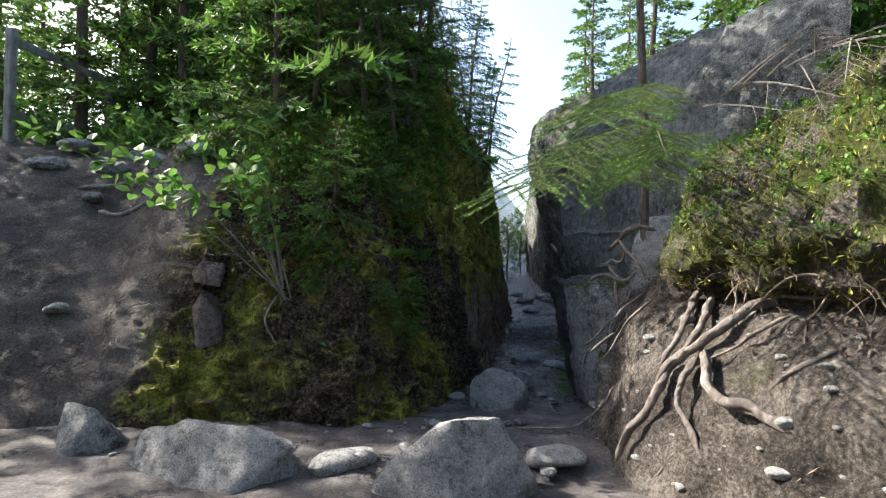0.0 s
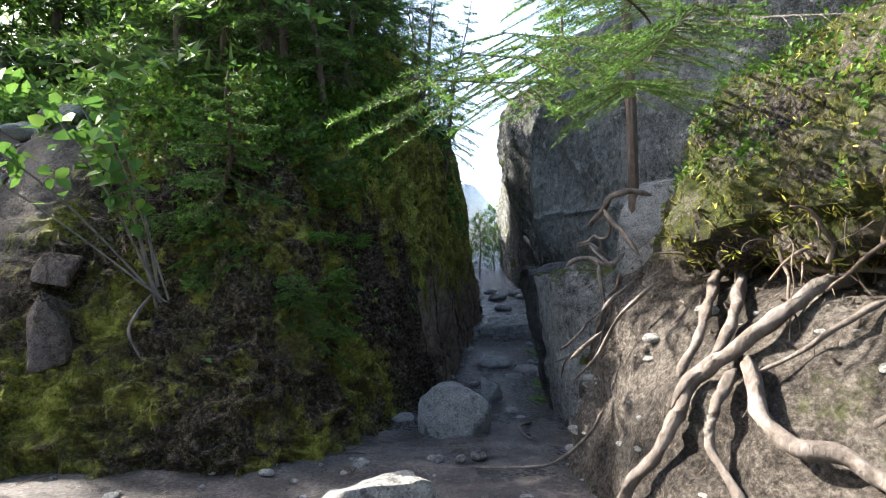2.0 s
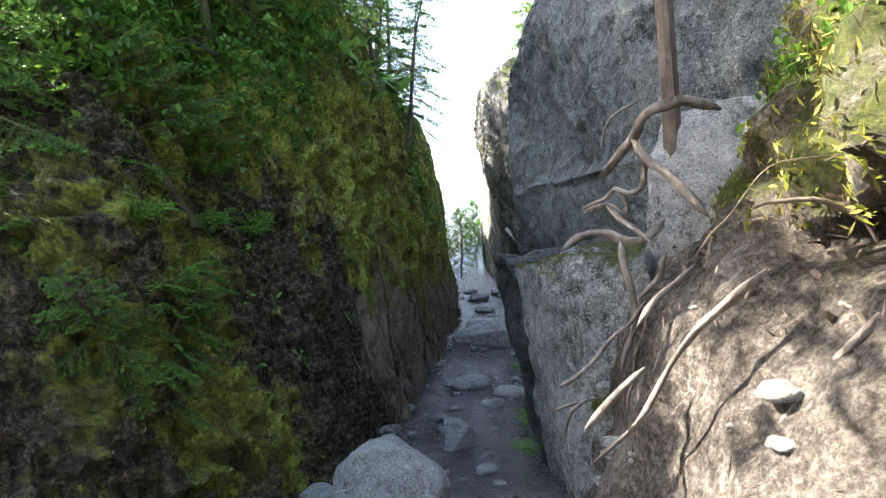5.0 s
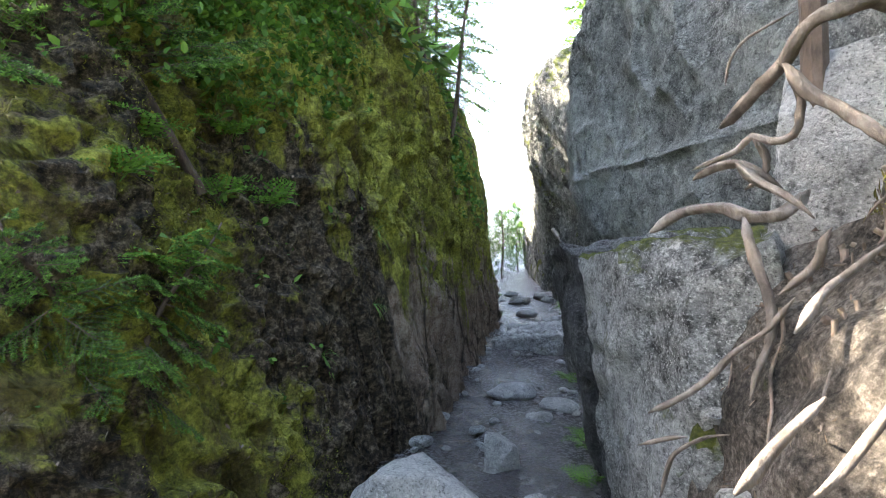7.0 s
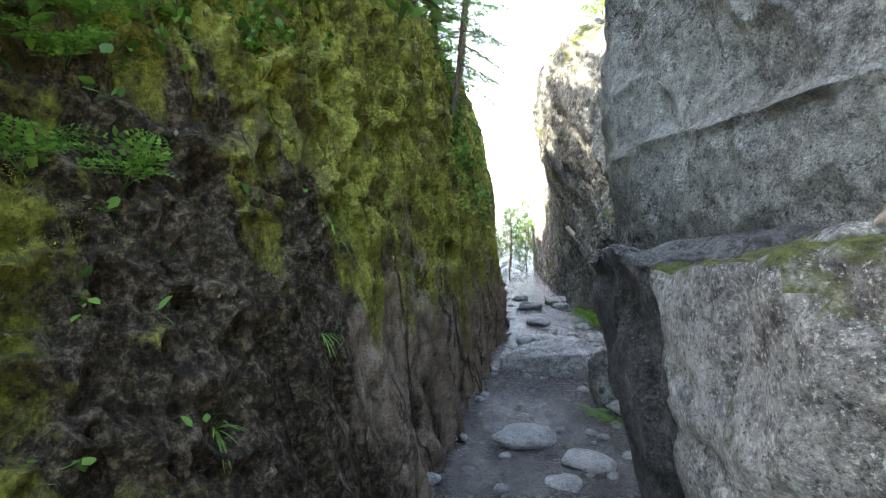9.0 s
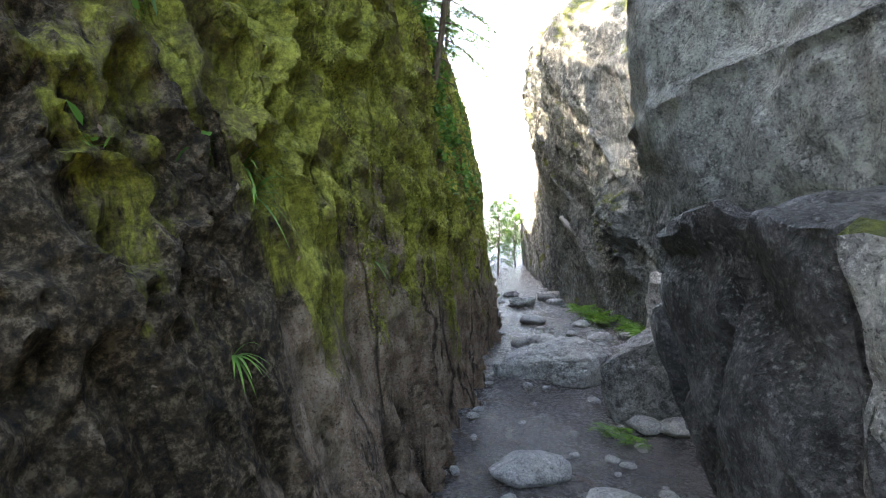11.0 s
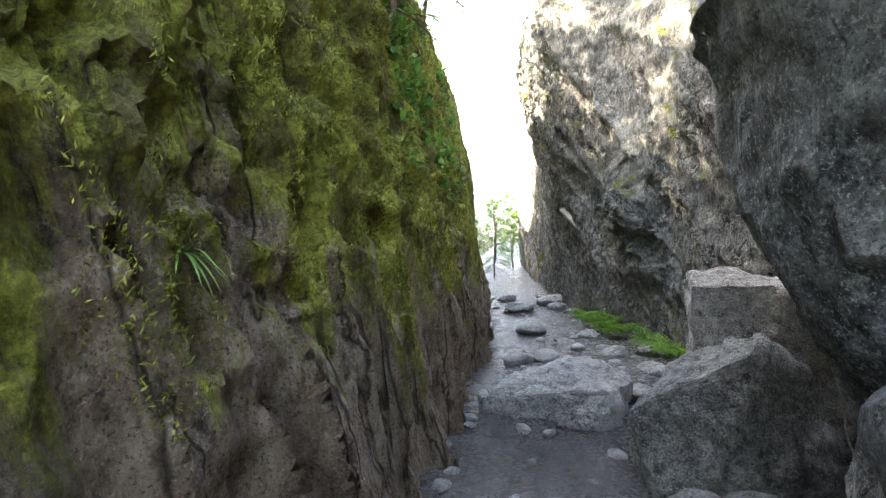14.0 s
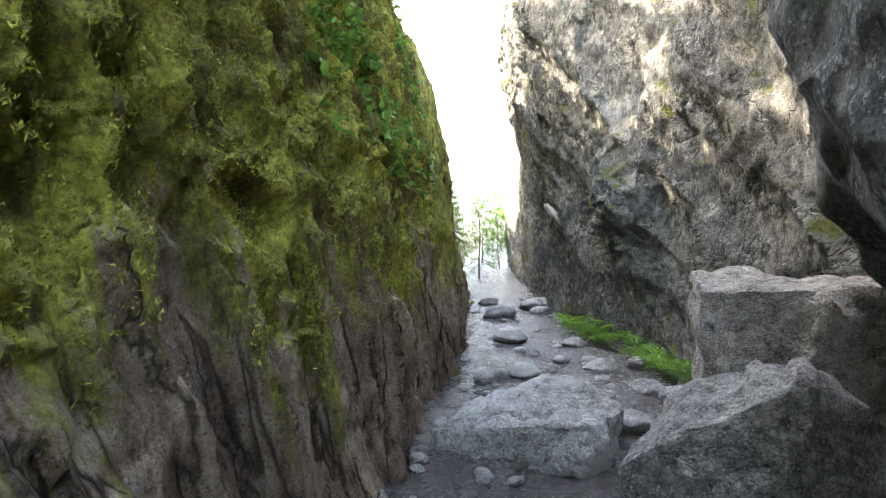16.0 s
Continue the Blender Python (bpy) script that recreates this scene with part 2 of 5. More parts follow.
def lerp_keys(keys, v):
    """Straight lines between (place, value) keys."""
    if v <= keys[0][0]:
        return keys[0][1]
    for (a, p), (b, q) in zip(keys, keys[1:]):
        if v <= b:
            f = (v - a) / (b - a)
            return p + (q - p) * f
    return keys[-1][1]


def curve_points(pts, step):
    """An even Catmull-Rom line through pts."""
    pts = [Vector(p) for p in pts]
    ext = [2 * pts[0] - pts[1]] + pts + [2 * pts[-1] - pts[-2]]
    fine = []
    for i in range(1, len(ext) - 2):
        a, b, c, d = ext[i - 1 : i + 3]
        for k in range(24):
            t = k / 24
            fine.append(0.5 * (2 * b + (c - a) * t + (2 * a - 5 * b + 4 * c - d) * t * t + (3 * b - a - 3 * c + d) * t**3))
    fine.append(pts[-1])
    out, need = [fine[0]], step
    for p, q in zip(fine, fine[1:]):
        d = (q - p).length
        while need <= d:
            out.append(p + (q - p) * (need / d))
            need += step
        need -= d
    return out


def grid_mesh(name, rows, close=False):
    """A mesh from rows of equally many points."""
    nv = len(rows[0])
    verts = [tuple(p) for r in rows for p in r]
    faces = []
    for i in range(len(rows) - 1):
        for j in range(nv - 1 + (1 if close else 0)):
            k = (j + 1) % nv
            faces.append((i * nv + j, (i + 1) * nv + j, (i + 1) * nv + k, i * nv + k))
    me = bpy.data.meshes.new(name)
    me.from_pydata(verts, [], faces)
    return me


def shade(me, smooth_faces=True, crease=None):
    me.polygons.foreach_set("use_smooth", [smooth_faces] * len(me.polygons))
    if crease:
        me.set_sharp_from_angle(angle=radians(crease))
    return me


def blocky(p, scale):
    """Steps of broken rock: a level for each cell."""
    d, where = noise.voronoi(p * scale)
    return (noise.noise(where[0] * 3.7) + 0.6) * smooth(0.0, 0.22, d[1] - d[0]) - 0.6


def plates(p, c, count, gap, step):
    """Slanting plates of rock along c: each at a level of its own, with an open joint between."""
    c = (c + 0.05 * noise.noise(p * 1.9) + 0.012 * noise.noise(p * 8)) * count
    c += 0.6 * math.sin(c * 0.9)
    k = math.floor(c)
    part = c - k
    over = smooth(0.8, 1.0, part)
    level = [noise.noise(Vector((q * 3.31, p.z * 0.5, q * 1.7))) for q in (k, k + 1)]
    level = level[0] + (level[1] - level[0]) * over
    lift = part / 0.8 if part < 0.8 else 1 - over
    open_joint = smooth(-0.2, 0.3, noise.noise(Vector((k * 2.3, p.z * 0.9, 4.0))))
    return step * (level + 0.7 * (lift - 0.5)) - gap * open_joint * math.exp(-((abs(part - 0.92) / count / 0.045) ** 2))


def rough_rows(rows, bump):
    """Pushes a grid of points along its normals by bump(point, i, j)."""
    out = []
    ni, nj = len(rows), len(rows[0])
    for i in range(ni):
        line = []
        for j in range(nj):
            p = rows[i][j]
            a = rows[min(ni - 1, i + 1)][j] - rows[max(0, i - 1)][j]
            b = rows[i][min(nj - 1, j + 1)] - rows[i][max(0, j - 1)]
            n = b.cross(a)
            n = n.normalized() if n.length > 1e-9 else Vector((0, 0, 1))
            line.append(p + n * bump(p, i, j))
        out.append(line)
    return out


def sheet(plan, profiles, step, rise, bump, wide=1.5, fine=None):
    """Sweeps profiles of (inward, height), keyed by the plan's points, along a plan line; inward is to its left. Rows of points."""
    line = curve_points([(*p, 0) for p in plan], step)
    if fine:
        line = [p for k, p in enumerate(line) if k % 3 == 0 or fine(p)]
    wide, near = int(wide / step), max(4, int(0.2 / step))
    marks = []
    for p in plan:
        marks.append(min(range(len(line)), key=lambda k: (line[k] - Vector((*p, 0))).length_squared))
    keyed = [(marks[i], [Vector((*q, 0)) for q in prof]) for i, prof in profiles]
    rows = []
    for k, p in enumerate(line):
        a, b = line[max(0, k - near)], line[min(len(line) - 1, k + near)]
        d = (b - a).normalized()
        inward = Vector((-d.y, d.x, 0))
        e = (line[min(len(line) - 1, k + wide)] - line[max(0, k - wide)]).normalized()
        deep = Vector((-e.y, e.x, 0))
        if k <= keyed[0][0]:
            prof = keyed[0][1]
        elif k >= keyed[-1][0]:
            prof = keyed[-1][1]
        else:
            for (m, pa), (q, pb) in zip(keyed, keyed[1:]):
                if m <= k <= q:
                    f = smooth(m, q, k)
                    prof = [u.lerp(v, f) for u, v in zip(pa, pb)]
                    break
        pts = curve_points(prof, 0.02)
        row = []
        for f in np.linspace(0, len(pts) - 1, rise):
            q = pts[int(f)]
            row.append(p + inward.lerp(deep, smooth(0.5, 1.6, q.x)) * q.x + Vector((0, 0, q.y)))
        rows.append(row)
    return rough_rows(rows, bump)


def structure(name, me, material, label, category):
    me.materials.append(material)
    return tagged(new(name, shade(me, True, 32)), label, category, kind="structure")


FLOOR = [(0, -0.2), (4, -0.22), (6, -0.28), (7.5, -0.4), (9.5, -0.52), (11.5, -0.5), (12.5, -0.43), (13.5, -0.34), (15, -0.29), (17.8, -0.22), (20, -0.06), (22, 0.05), (30, 0.4), (60, 1.5)]


def floor_z(x, y):
    return lerp_keys(FLOOR, y)


RIGHT_TOP = [(5, 3.2), (8, 3.9), (9, 4.6), (12, 5.0), (14, 5.8), (20, 6.6), (60, 7)]


# ---- ground ----
def ground_rows():
    xs = np.concatenate([np.linspace(-120, -12, 20), np.linspace(-10, -2.2, 27), np.linspace(-2, 3, 101), np.linspace(3.2, 12, 30), np.linspace(16, 120, 20)])
    ys = np.concatenate([np.linspace(-60, -4, 15), np.linspace(-3, 4, 36), np.linspace(4.05, 22, 360), np.linspace(22.3, 40, 50), np.linspace(43, 180, 25)])
    rows = []
    for y in ys:
        line = []
        for x in xs:
            left = min(-0.8 - x, y - 6.0 if x < -1 else 99) if y > 5 else -1
            if x < -3.2:
                left = min(left, y - 6.6)
            right = min(x - (1.0 if y < 11 else 1.6 + 0.5 * smooth(11, 14, y)), x + y - 8.2) if y > -2 else -1
            z = floor_z(x, y)
            z += max(smooth(1.5, 3.2, left) * (3.7 + 0.06 * max(0, y - 8)), smooth(1.0, 3.0, right) * lerp_keys(RIGHT_TOP, y))
            far = max(0.0, abs(x) - 6, y - 30)
            z += 0.05 * far if far < 40 else 2.0
            p = Vector((x, y, 0))
            z += 0.05 * noise.fractal(p * 1.3, 1.0, 2.0, 4) + 0.012 * noise.noise(p * 9)
            line.append(Vector((x, y, z)))
        rows.append(line)
    return rows


structure("ground", grid_mesh("ground", [list(r) for r in zip(*ground_rows())]), M_ground, "dark wet muddy ground with trodden soil and puddles", "ground")

# ---- the mossy mass beside the path ----
LEFT_PLAN = [(-16, 1.5), (-9, 3.0), (-6, 4.0), (-4.3, 4.9), (-3.2, 5.7), (-2.3, 5.85), (-1.5, 5.9), (-1.0, 6.4), (-0.8, 7.3), (-0.7, 8.6), (-0.62, 10.2), (-0.58, 13), (-0.62, 17), (-0.85, 21), (-1.5, 25), (-3.5, 31)]
PATHSIDE = [(-0.1, -0.5), (0.5, 0.1), (1.0, 0.5), (1.6, 1.0), (2.1, 1.5), (2.7, 2.0), (3.4, 2.5), (4.4, 3.0), (6, 3.6)]
BANK = [(-0.1, -0.5), (0.1, 0.0), (0.3, 0.5), (0.5, 0.95), (0.75, 1.35), (1.05, 1.8), (1.4, 2.25), (1.9, 2.7), (2.8, 3.3)]
CORNER = [(-0.05, -0.7), (0.12, -0.1), (0.28, 0.45), (0.45, 0.95), (0.6, 1.4), (0.75, 1.85), (0.95, 2.3), (1.2, 2.7), (1.8, 3.2)]
SHOULDER = [(-0.05, -0.7), (0.15, -0.1), (0.32, 0.4), (0.55, 0.8), (0.8, 1.2), (1.05, 1.6), (1.25, 2.0), (1.5, 2.5), (2.1, 3.1)]
WALL_A = [(-0.05, -0.8), (0.03, -0.2), (0.16, 0.5), (0.28, 1.0), (0.36, 1.5), (0.44, 2.0), (0.6, 2.5), (1.0, 3.0), (2.1, 3.5)]
WALL_B = [(-0.1, -0.9), (-0.02, -0.2), (0.07, 0.5), (0.15, 1.2), (0.23, 1.9), (0.33, 2.7), (0.52, 3.6), (0.95, 4.5), (2.5, 5.1)]
WALL_C = [(-0.02, -0.6), (0.05, 0.2), (0.12, 1.0), (0.2, 1.9), (0.3, 2.9), (0.46, 4.0), (0.72, 5.0), (1.2, 5.9), (2.8, 6.5)]


def cushions(p, scale, width):
    """Narrow deep gaps between rounded lumps: 0 on a lump, -1 in a gap."""
    d, where = noise.voronoi(p * scale)
    return -math.exp(-(((d[1] - d[0]) / width) ** 2))


def left_bump(p, i, j):
    deep = smooth(7.4, 9.3, p.y) if p.x > -1.9 else 0
    v = (0.10 - 0.04 * deep) * noise.fractal(p * 0.9, 1.0, 2.0, 5) + 0.03 * noise.fractal(p * 4, 0.9, 2.1, 3)
    bare = 1 - smooth(0.45, 1.35, p.z + 0.5 * noise.noise(p * 1.3))
    along = Vector((p.x, p.y + 0.34 * p.z, p.z * 0.2))
    near = 1 if p.x > -4.4 and p.y < 17 else 0
    if deep:
        v += deep * (0.25 + 0.75 * bare) * plates(p, along.y, 3.2, 0.12, 0.10)
        v += deep * bare * (0.04 * blocky(along, 2.6) + 0.025 * blocky(along, 6.5) + 0.014 * noise.fractal(p * 12, 0.9, 2.0, 3))
        v += deep * (1 - bare) * (0.07 * noise.fractal(Vector((p.x, p.y * 2.2, p.z * 0.8)), 1.0, 2.2, 4) + 0.13 * abs(noise.noise(Vector((p.x * 4, p.y * 5, p.z * 3)))))
    if near and bare < 1 or deep < 1:
        q = Vector((p.x, p.y + 0.3 * p.z, p.z * 0.55)) + 0.12 * noise.noise_vector(p * 3)
        v += (1 - deep * bare) * smooth(-3.9, -3.3, p.x) * (0.09 * cushions(q, 3.6, 0.22) + 0.05 * cushions(q + Vector((3, 1, 2)), 8.5, 0.25) + 0.05 * abs(noise.noise(p * 11)))
    v += (1 - deep) * (0.2 + 0.8 * smooth(-4.4, -3.4, p.x)) * (0.09 * abs(noise.noise(p * 5)) + 0.04 * abs(noise.noise(p * 12)))
    return v


left_rows = sheet(LEFT_PLAN, [(0, PATHSIDE), (3, PATHSIDE), (4, BANK), (6, BANK), (7, CORNER), (8, SHOULDER), (9, WALL_A), (10, WALL_B), (12, WALL_B), (13, WALL_C), (15, WALL_C)], 0.021, 270, left_bump, fine=lambda p: p.x > -1.2 and 6.8 < p.y < 16)
structure("cliff_left", grid_mesh("cliff_left", left_rows), M_left, "mossy rock wall and steep soil bank along the cleft", "rock wall")

# ---- the rooty bank and brow ----
RIGHT_PLAN = [(1.15, 8.6), (0.95, 7.4), (0.86, 6.5), (0.88, 5.55), (1.1, 4.6), (1.6, 3.7), (2.6, 2.6), (5, 0.8), (12, -3)]
SLOPE = [(-0.15, -0.5), (0.05, -0.1), (0.25, 0.3), (0.45, 0.65), (0.75, 0.95), (1.0, 1.12), (0.72, 1.22), (0.62, 1.5), (0.85, 1.85), (1.35, 2.35), (2.0, 2.9), (3.2, 3.6)]
SLAB_SIDE = [(-0.15, -0.7), (0.05, -0.2), (0.15, 0.3), (0.22, 0.6), (0.3, 0.85), (0.4, 1.0), (0.5, 1.08), (0.75, 1.15), (1.0, 1.2), (1.4, 1.3), (2.0, 1.5), (2.6, 1.9)]


def right_bump(p, i, j):
    top = smooth(1.1, 1.35, p.z)
    return 0.08 * noise.fractal(p * 1.3, 1.0, 2.0, 5) + 0.04 * noise.fractal(p * 5, 0.9, 2.1, 3) + top * (0.16 * noise.fractal(p * 2.6, 0.9, 2.0, 4) + 0.08 * abs(noise.noise(p * 6)))


MIDWAY = [(-0.15, -0.6), (0.05, -0.1), (0.18, 0.3), (0.27, 0.6), (0.4, 0.85), (0.55, 1.02), (0.68, 1.15), (0.8, 1.5), (0.95, 1.95), (1.3, 2.45), (2.0, 2.9), (3.0, 3.5)]
right_rows = sheet(RIGHT_PLAN, [(0, SLAB_SIDE), (1, SLAB_SIDE), (2, MIDWAY), (3, SLOPE), (8, SLOPE)], 0.05, 130, right_bump)
structure("bank_right", grid_mesh("bank_right", right_rows), M_soil, "eroded soil bank under an overhanging mossy brow", "bank")


# ---- grey cliffs ----
def cliff(name, plan, profiles, material, label, bump, step=0.04, rise=190):
    return structure(name, grid_mesh(name, sheet(plan, profiles, step, rise, bump)), material, label, "cliff")


def cliff_bump(p, i, j):
    q = Vector((p.x * 1.3, p.y * 1.3, p.z * 0.8))
    c = p.z + 0.05 * noise.noise(p * 1.5)
    split = -0.06 * math.exp(-(((c - 1.82) / 0.03) ** 2)) * smooth(-0.5, 0.1, noise.noise(p * 1.1)) + 0.04 * smooth(1.8, 1.95, c)
    return 0.08 * noise.fractal(p * 0.8, 1.0, 2.0, 4) + split + 0.14 * blocky(q, 0.7) + 0.05 * blocky(q, 2.0) + 0.02 * blocky(q, 6.0) + 0.02 * noise.fractal(p * 7, 0.9, 2.0, 4)


def slate_bump(p, i, j):
    q = Vector((p.x * 1.5, p.y * 1.5 - p.z * 0.7, p.z * 0.45))
    along = 0.7 * p.z - 0.8 * p.y
    v = 0.06 * noise.fractal(p * 0.7, 1.0, 2.0, 4) + plates(Vector((p.x, p.z, p.y)), along, 1.6, 0.12, 0.07) + 0.02 * blocky(Vector((p.x, p.y * 1.2 - p.z * 0.9, p.z * 0.4)), 7.0)
    inside = math.exp(-(((p.y - 17.0) / 0.55) ** 2) - ((p.z - 1.7) / 0.75) ** 2)
    v += -0.3 * inside + (0.03 + 0.25 * inside) * blocky(Vector((p.x, p.y * 1.6, p.z * 1.3)), 1.6)
    return v + 0.07 * blocky(Vector((p.x, p.y * 1.2 - p.z * 0.9, p.z * 0.4)), 1.0) + 0.03 * blocky(Vector((p.x, p.y * 1.2 - p.z * 0.9, p.z * 0.4)), 3.4) + 0.02 * noise.fractal(p * 8, 0.9, 2.0, 3)


A_PROFILE = [(0.5, -0.8), (0.45, 0.2), (0.25, 0.9), (0.08, 1.5), (0.0, 2.2), (0.0, 3.0), (0.1, 3.7), (0.45, 4.3), (1.4, 4.7)]
A_BACK = [(0.3, -0.8), (0.3, 0.2), (0.24, 0.7), (0.12, 1.2), (0.03, 1.8), (0.0, 2.8), (0.1, 3.6), (0.45, 4.3), (1.4, 4.7)]
cliff("cliff_near", [(2.9, 13.0), (1.9, 12.0), (1.15, 11.3), (0.85, 10.5), (1.05, 9.7), (1.5, 8.8), (2.2, 7.6), (3.2, 6.4)], [(0, A_BACK), (2, A_BACK), (4, A_PROFILE), (7, A_PROFILE)], M_rock, "tall smooth grey rock face with cracks", cliff_bump)

B_NEAR = [(0.0, -0.8), (0.0, 0.3), (-0.05, 1.2), (-0.1, 2.0), (-0.15, 2.8), (-0.1, 3.6), (0.05, 4.4), (0.4, 5.2), (1.4, 5.8)]
B_LEAN = [(0.1, -0.8), (0.0, 0.3), (-0.15, 1.2), (-0.3, 2.2), (-0.5, 3.2), (-0.7, 4.2), (-0.85, 5.2), (-0.6, 6.4), (0.6, 7.0)]
B_FAR = [(0.1, -0.5), (0.0, 0.6), (-0.05, 1.5), (-0.1, 2.6), (-0.1, 3.8), (0.0, 5.0), (0.2, 6.4), (0.6, 7.6), (1.6, 8.4)]
cliff("cliff_far", [(-0.2, 36), (0.3, 29), (0.65, 24), (0.95, 21), (1.25, 19.5), (1.75, 17.6), (2.25, 15.8), (2.6, 14.2), (3.0, 12.6), (4.5, 11)], [(0, B_FAR), (2, B_FAR), (3, B_LEAN), (4, B_LEAN), (6, B_NEAR), (9, B_NEAR)], M_cliff_mossy, "leaning slaty rock cliff with lichen and moss", slate_bump, 0.05, 210)


# ---- stones ----
def stone_mesh(name, size, seed, cut=6, flat=0.5, round_off=0.35, detail=4):
    """A stone: a ball cut by random planes, then roughened."""
    bm = bmesh.new()
    bmesh.ops.create_icosphere(bm, subdivisions=detail, radius=1)
    rnd = random.Random(seed)
    planes = []
    for _ in range(cut):
        v = Vector((rnd.gauss(0, 1), rnd.gauss(0, 1), rnd.gauss(0, 1))).normalized()
        planes.append((v, rnd.uniform(0.55, 0.85)))
    off = Vector((seed * 3.1, seed * 1.7, 0))
    for v in bm.verts:
        p = v.co.copy()
        for n, d in planes:
            over = p.dot(n) - d
            if over > 0:
                p -= n * over * (1 - round_off * 0.4)
        p *= 1 + 0.10 * noise.fractal(p * 1.6 + off, 1.0, 2.0, 4) + 0.02 * noise.noise(p * 9 + off)
        v.co = Vector((p.x * size[0], p.y * size[1], p.z * size[2]))
    me = bpy.data.meshes.new(name)
    bm.to_mesh(me)
    bm.free()
    return shade(me)


def hull_rock(name, points, material, label, category="boulder", cell=0.07, rough=0.03, steps=0.03, group="", seed=0):
    """An angular rock: the hull of some corners, cut fine, softened and roughened."""
    bm = bmesh.new()
    for p in points:
        bm.verts.new(p)
    got = bmesh.ops.convex_hull(bm, input=bm.verts)
    bmesh.ops.delete(bm, geom=[v for v in bm.verts if not v.link_faces], context="VERTS")
    bmesh.ops.triangulate(bm, faces=bm.faces)
    for _ in range(7):
        long = [e for e in bm.edges if e.calc_length() > cell * 1.6]
        if not long:
            break
        bmesh.ops.subdivide_edges(bm, edges=long, cuts=1)
        bmesh.ops.triangulate(bm, faces=bm.faces)
    for _ in range(2):
        bmesh.ops.smooth_vert(bm, verts=bm.verts, factor=0.4, use_axis_x=True, use_axis_y=True, use_axis_z=True)
    bm.normal_update()
    off = Vector((seed * 2.3, seed * 5.1, seed))
    for v in bm.verts:
        p = v.co + off
        v.co += v.normal * (rough * noise.fractal(p * 3, 0.9, 2.0, 5) + steps * blocky(Vector((p.x * 1.4, p.y * 1.4, p.z)), 1.9) + 0.3 * rough * noise.fractal(p * 14, 0.9, 2.0, 3))
    centre = sum((Vector(p) for p in points), Vector()) / len(points)
    centre.z = min(p[2] for p in points)
    for v in bm.verts:
        v.co -= centre
    me = bpy.data.meshes.new(name)
    bm.to_mesh(me)
    bm.free()
    me.materials.append(material)
    ob = tagged(new(name, shade(me, True, 26)), label, category, group)
    ob.location = centre
    return ob


hull_rock("rock_slab", [(0.66, 8.25, 1.03), (0.84, 7.5, 1.1), (0.98, 7.1, 0.92), (1.3, 7.0, 1.1), (1.7, 8.3, 1.22), (0.78, 8.3, 0.3), (0.86, 8.3, -0.8), (1.0, 6.95, -0.7), (1.5, 6.8, -0.7), (1.7, 8.3, -0.8)], M_slab, "thick pale rock slab standing beside the wet path", "rock", 0.045, 0.035, 0.06)
# the slab's undercut end: a rock of its own, its shade in the colour
hull_rock("rock", [(0.51, 8.97, 1.06), (0.57, 8.6, 1.12), (0.64, 8.24, 1.05), (0.7, 8.22, 0.55), (1.6, 8.24, 1.16), (1.6, 8.98, 1.24), (0.9, 9.0, 1.14), (0.6, 8.92, 0.62), (0.88, 8.9, -0.8), (0.86, 8.24, -0.8), (1.6, 8.24, -0.8), (1.6, 9, -0.8)], M_shade_rock, "undercut rock with its shade put into the dark colour, pale upper edge", "rock", 0.04, 0.03, 0.07, seed=14)


# ---- stones on the ground ----
hull_rock("boulder", [(-0.5, 7.15, -0.55), (-0.46, 7.3, -0.1), (-0.3, 7.1, 0.08), (-0.02, 7.15, 0.06), (0.2, 7.15, -0.12), (0.22, 7.3, -0.55), (-0.1, 6.95, -0.55), (-0.2, 7.7, 0.0), (0.1, 7.75, -0.3), (-0.3, 7.8, -0.55)], M_boulder, "pale grey boulder with a wet foot in the mud", "boulder", 0.04, 0.025, 0.012, seed=1)
hull_rock("boulder", [(0.0, 8.55, -0.65), (0.02, 8.7, -0.2), (0.25, 8.55, -0.25), (0.32, 8.75, -0.65), (0.1, 9.0, -0.3), (0.05, 9.05, -0.65), (0.25, 8.95, -0.4)], M_boulder, "pale boulder tucked behind a larger one", "boulder", 0.04, 0.02, 0.01, seed=2)
hull_rock("boulder", [(-0.95, 4.45, -0.45), (-0.7, 4.3, 0.0), (-0.3, 4.35, 0.29), (0.08, 4.55, 0.29), (0.32, 4.45, -0.1), (0.36, 4.7, -0.45), (-0.2, 4.1, -0.45), (-0.1, 4.95, 0.15), (-0.6, 4.9, -0.45), (0.2, 5.0, -0.45), (-0.45, 4.75, 0.08)], M_boulder, "large pale rounded boulder on the muddy ground", "boulder", 0.05, 0.03, 0.012, seed=3)
hull_rock("boulder", [(-2.85, 4.4, -0.4), (-2.75, 4.55, 0.0), (-2.3, 4.45, 0.16), (-1.75, 4.5, 0.12), (-1.45, 4.5, 0.0), (-1.42, 4.6, -0.4), (-2.1, 4.15, -0.4), (-1.7, 4.2, -0.25), (-2.4, 4.9, -0.1), (-1.7, 4.95, -0.15), (-2.0, 4.95, -0.4)], M_boulder, "long flat pale boulder on the muddy ground", "boulder", 0.05, 0.025, 0.012, seed=4)
hull_rock("boulder", [(-3.72, 4.7, -0.4), (-3.68, 4.8, 0.12), (-3.35, 4.75, 0.1), (-3.15, 4.75, -0.1), (-3.18, 4.7, -0.4), (-3.6, 5.1, -0.1), (-3.2, 5.1, -0.35), (-3.45, 4.5, -0.4)], M_boulder, "angular pale boulder at the edge of the path", "boulder", 0.05, 0.02, 0.01, seed=5)
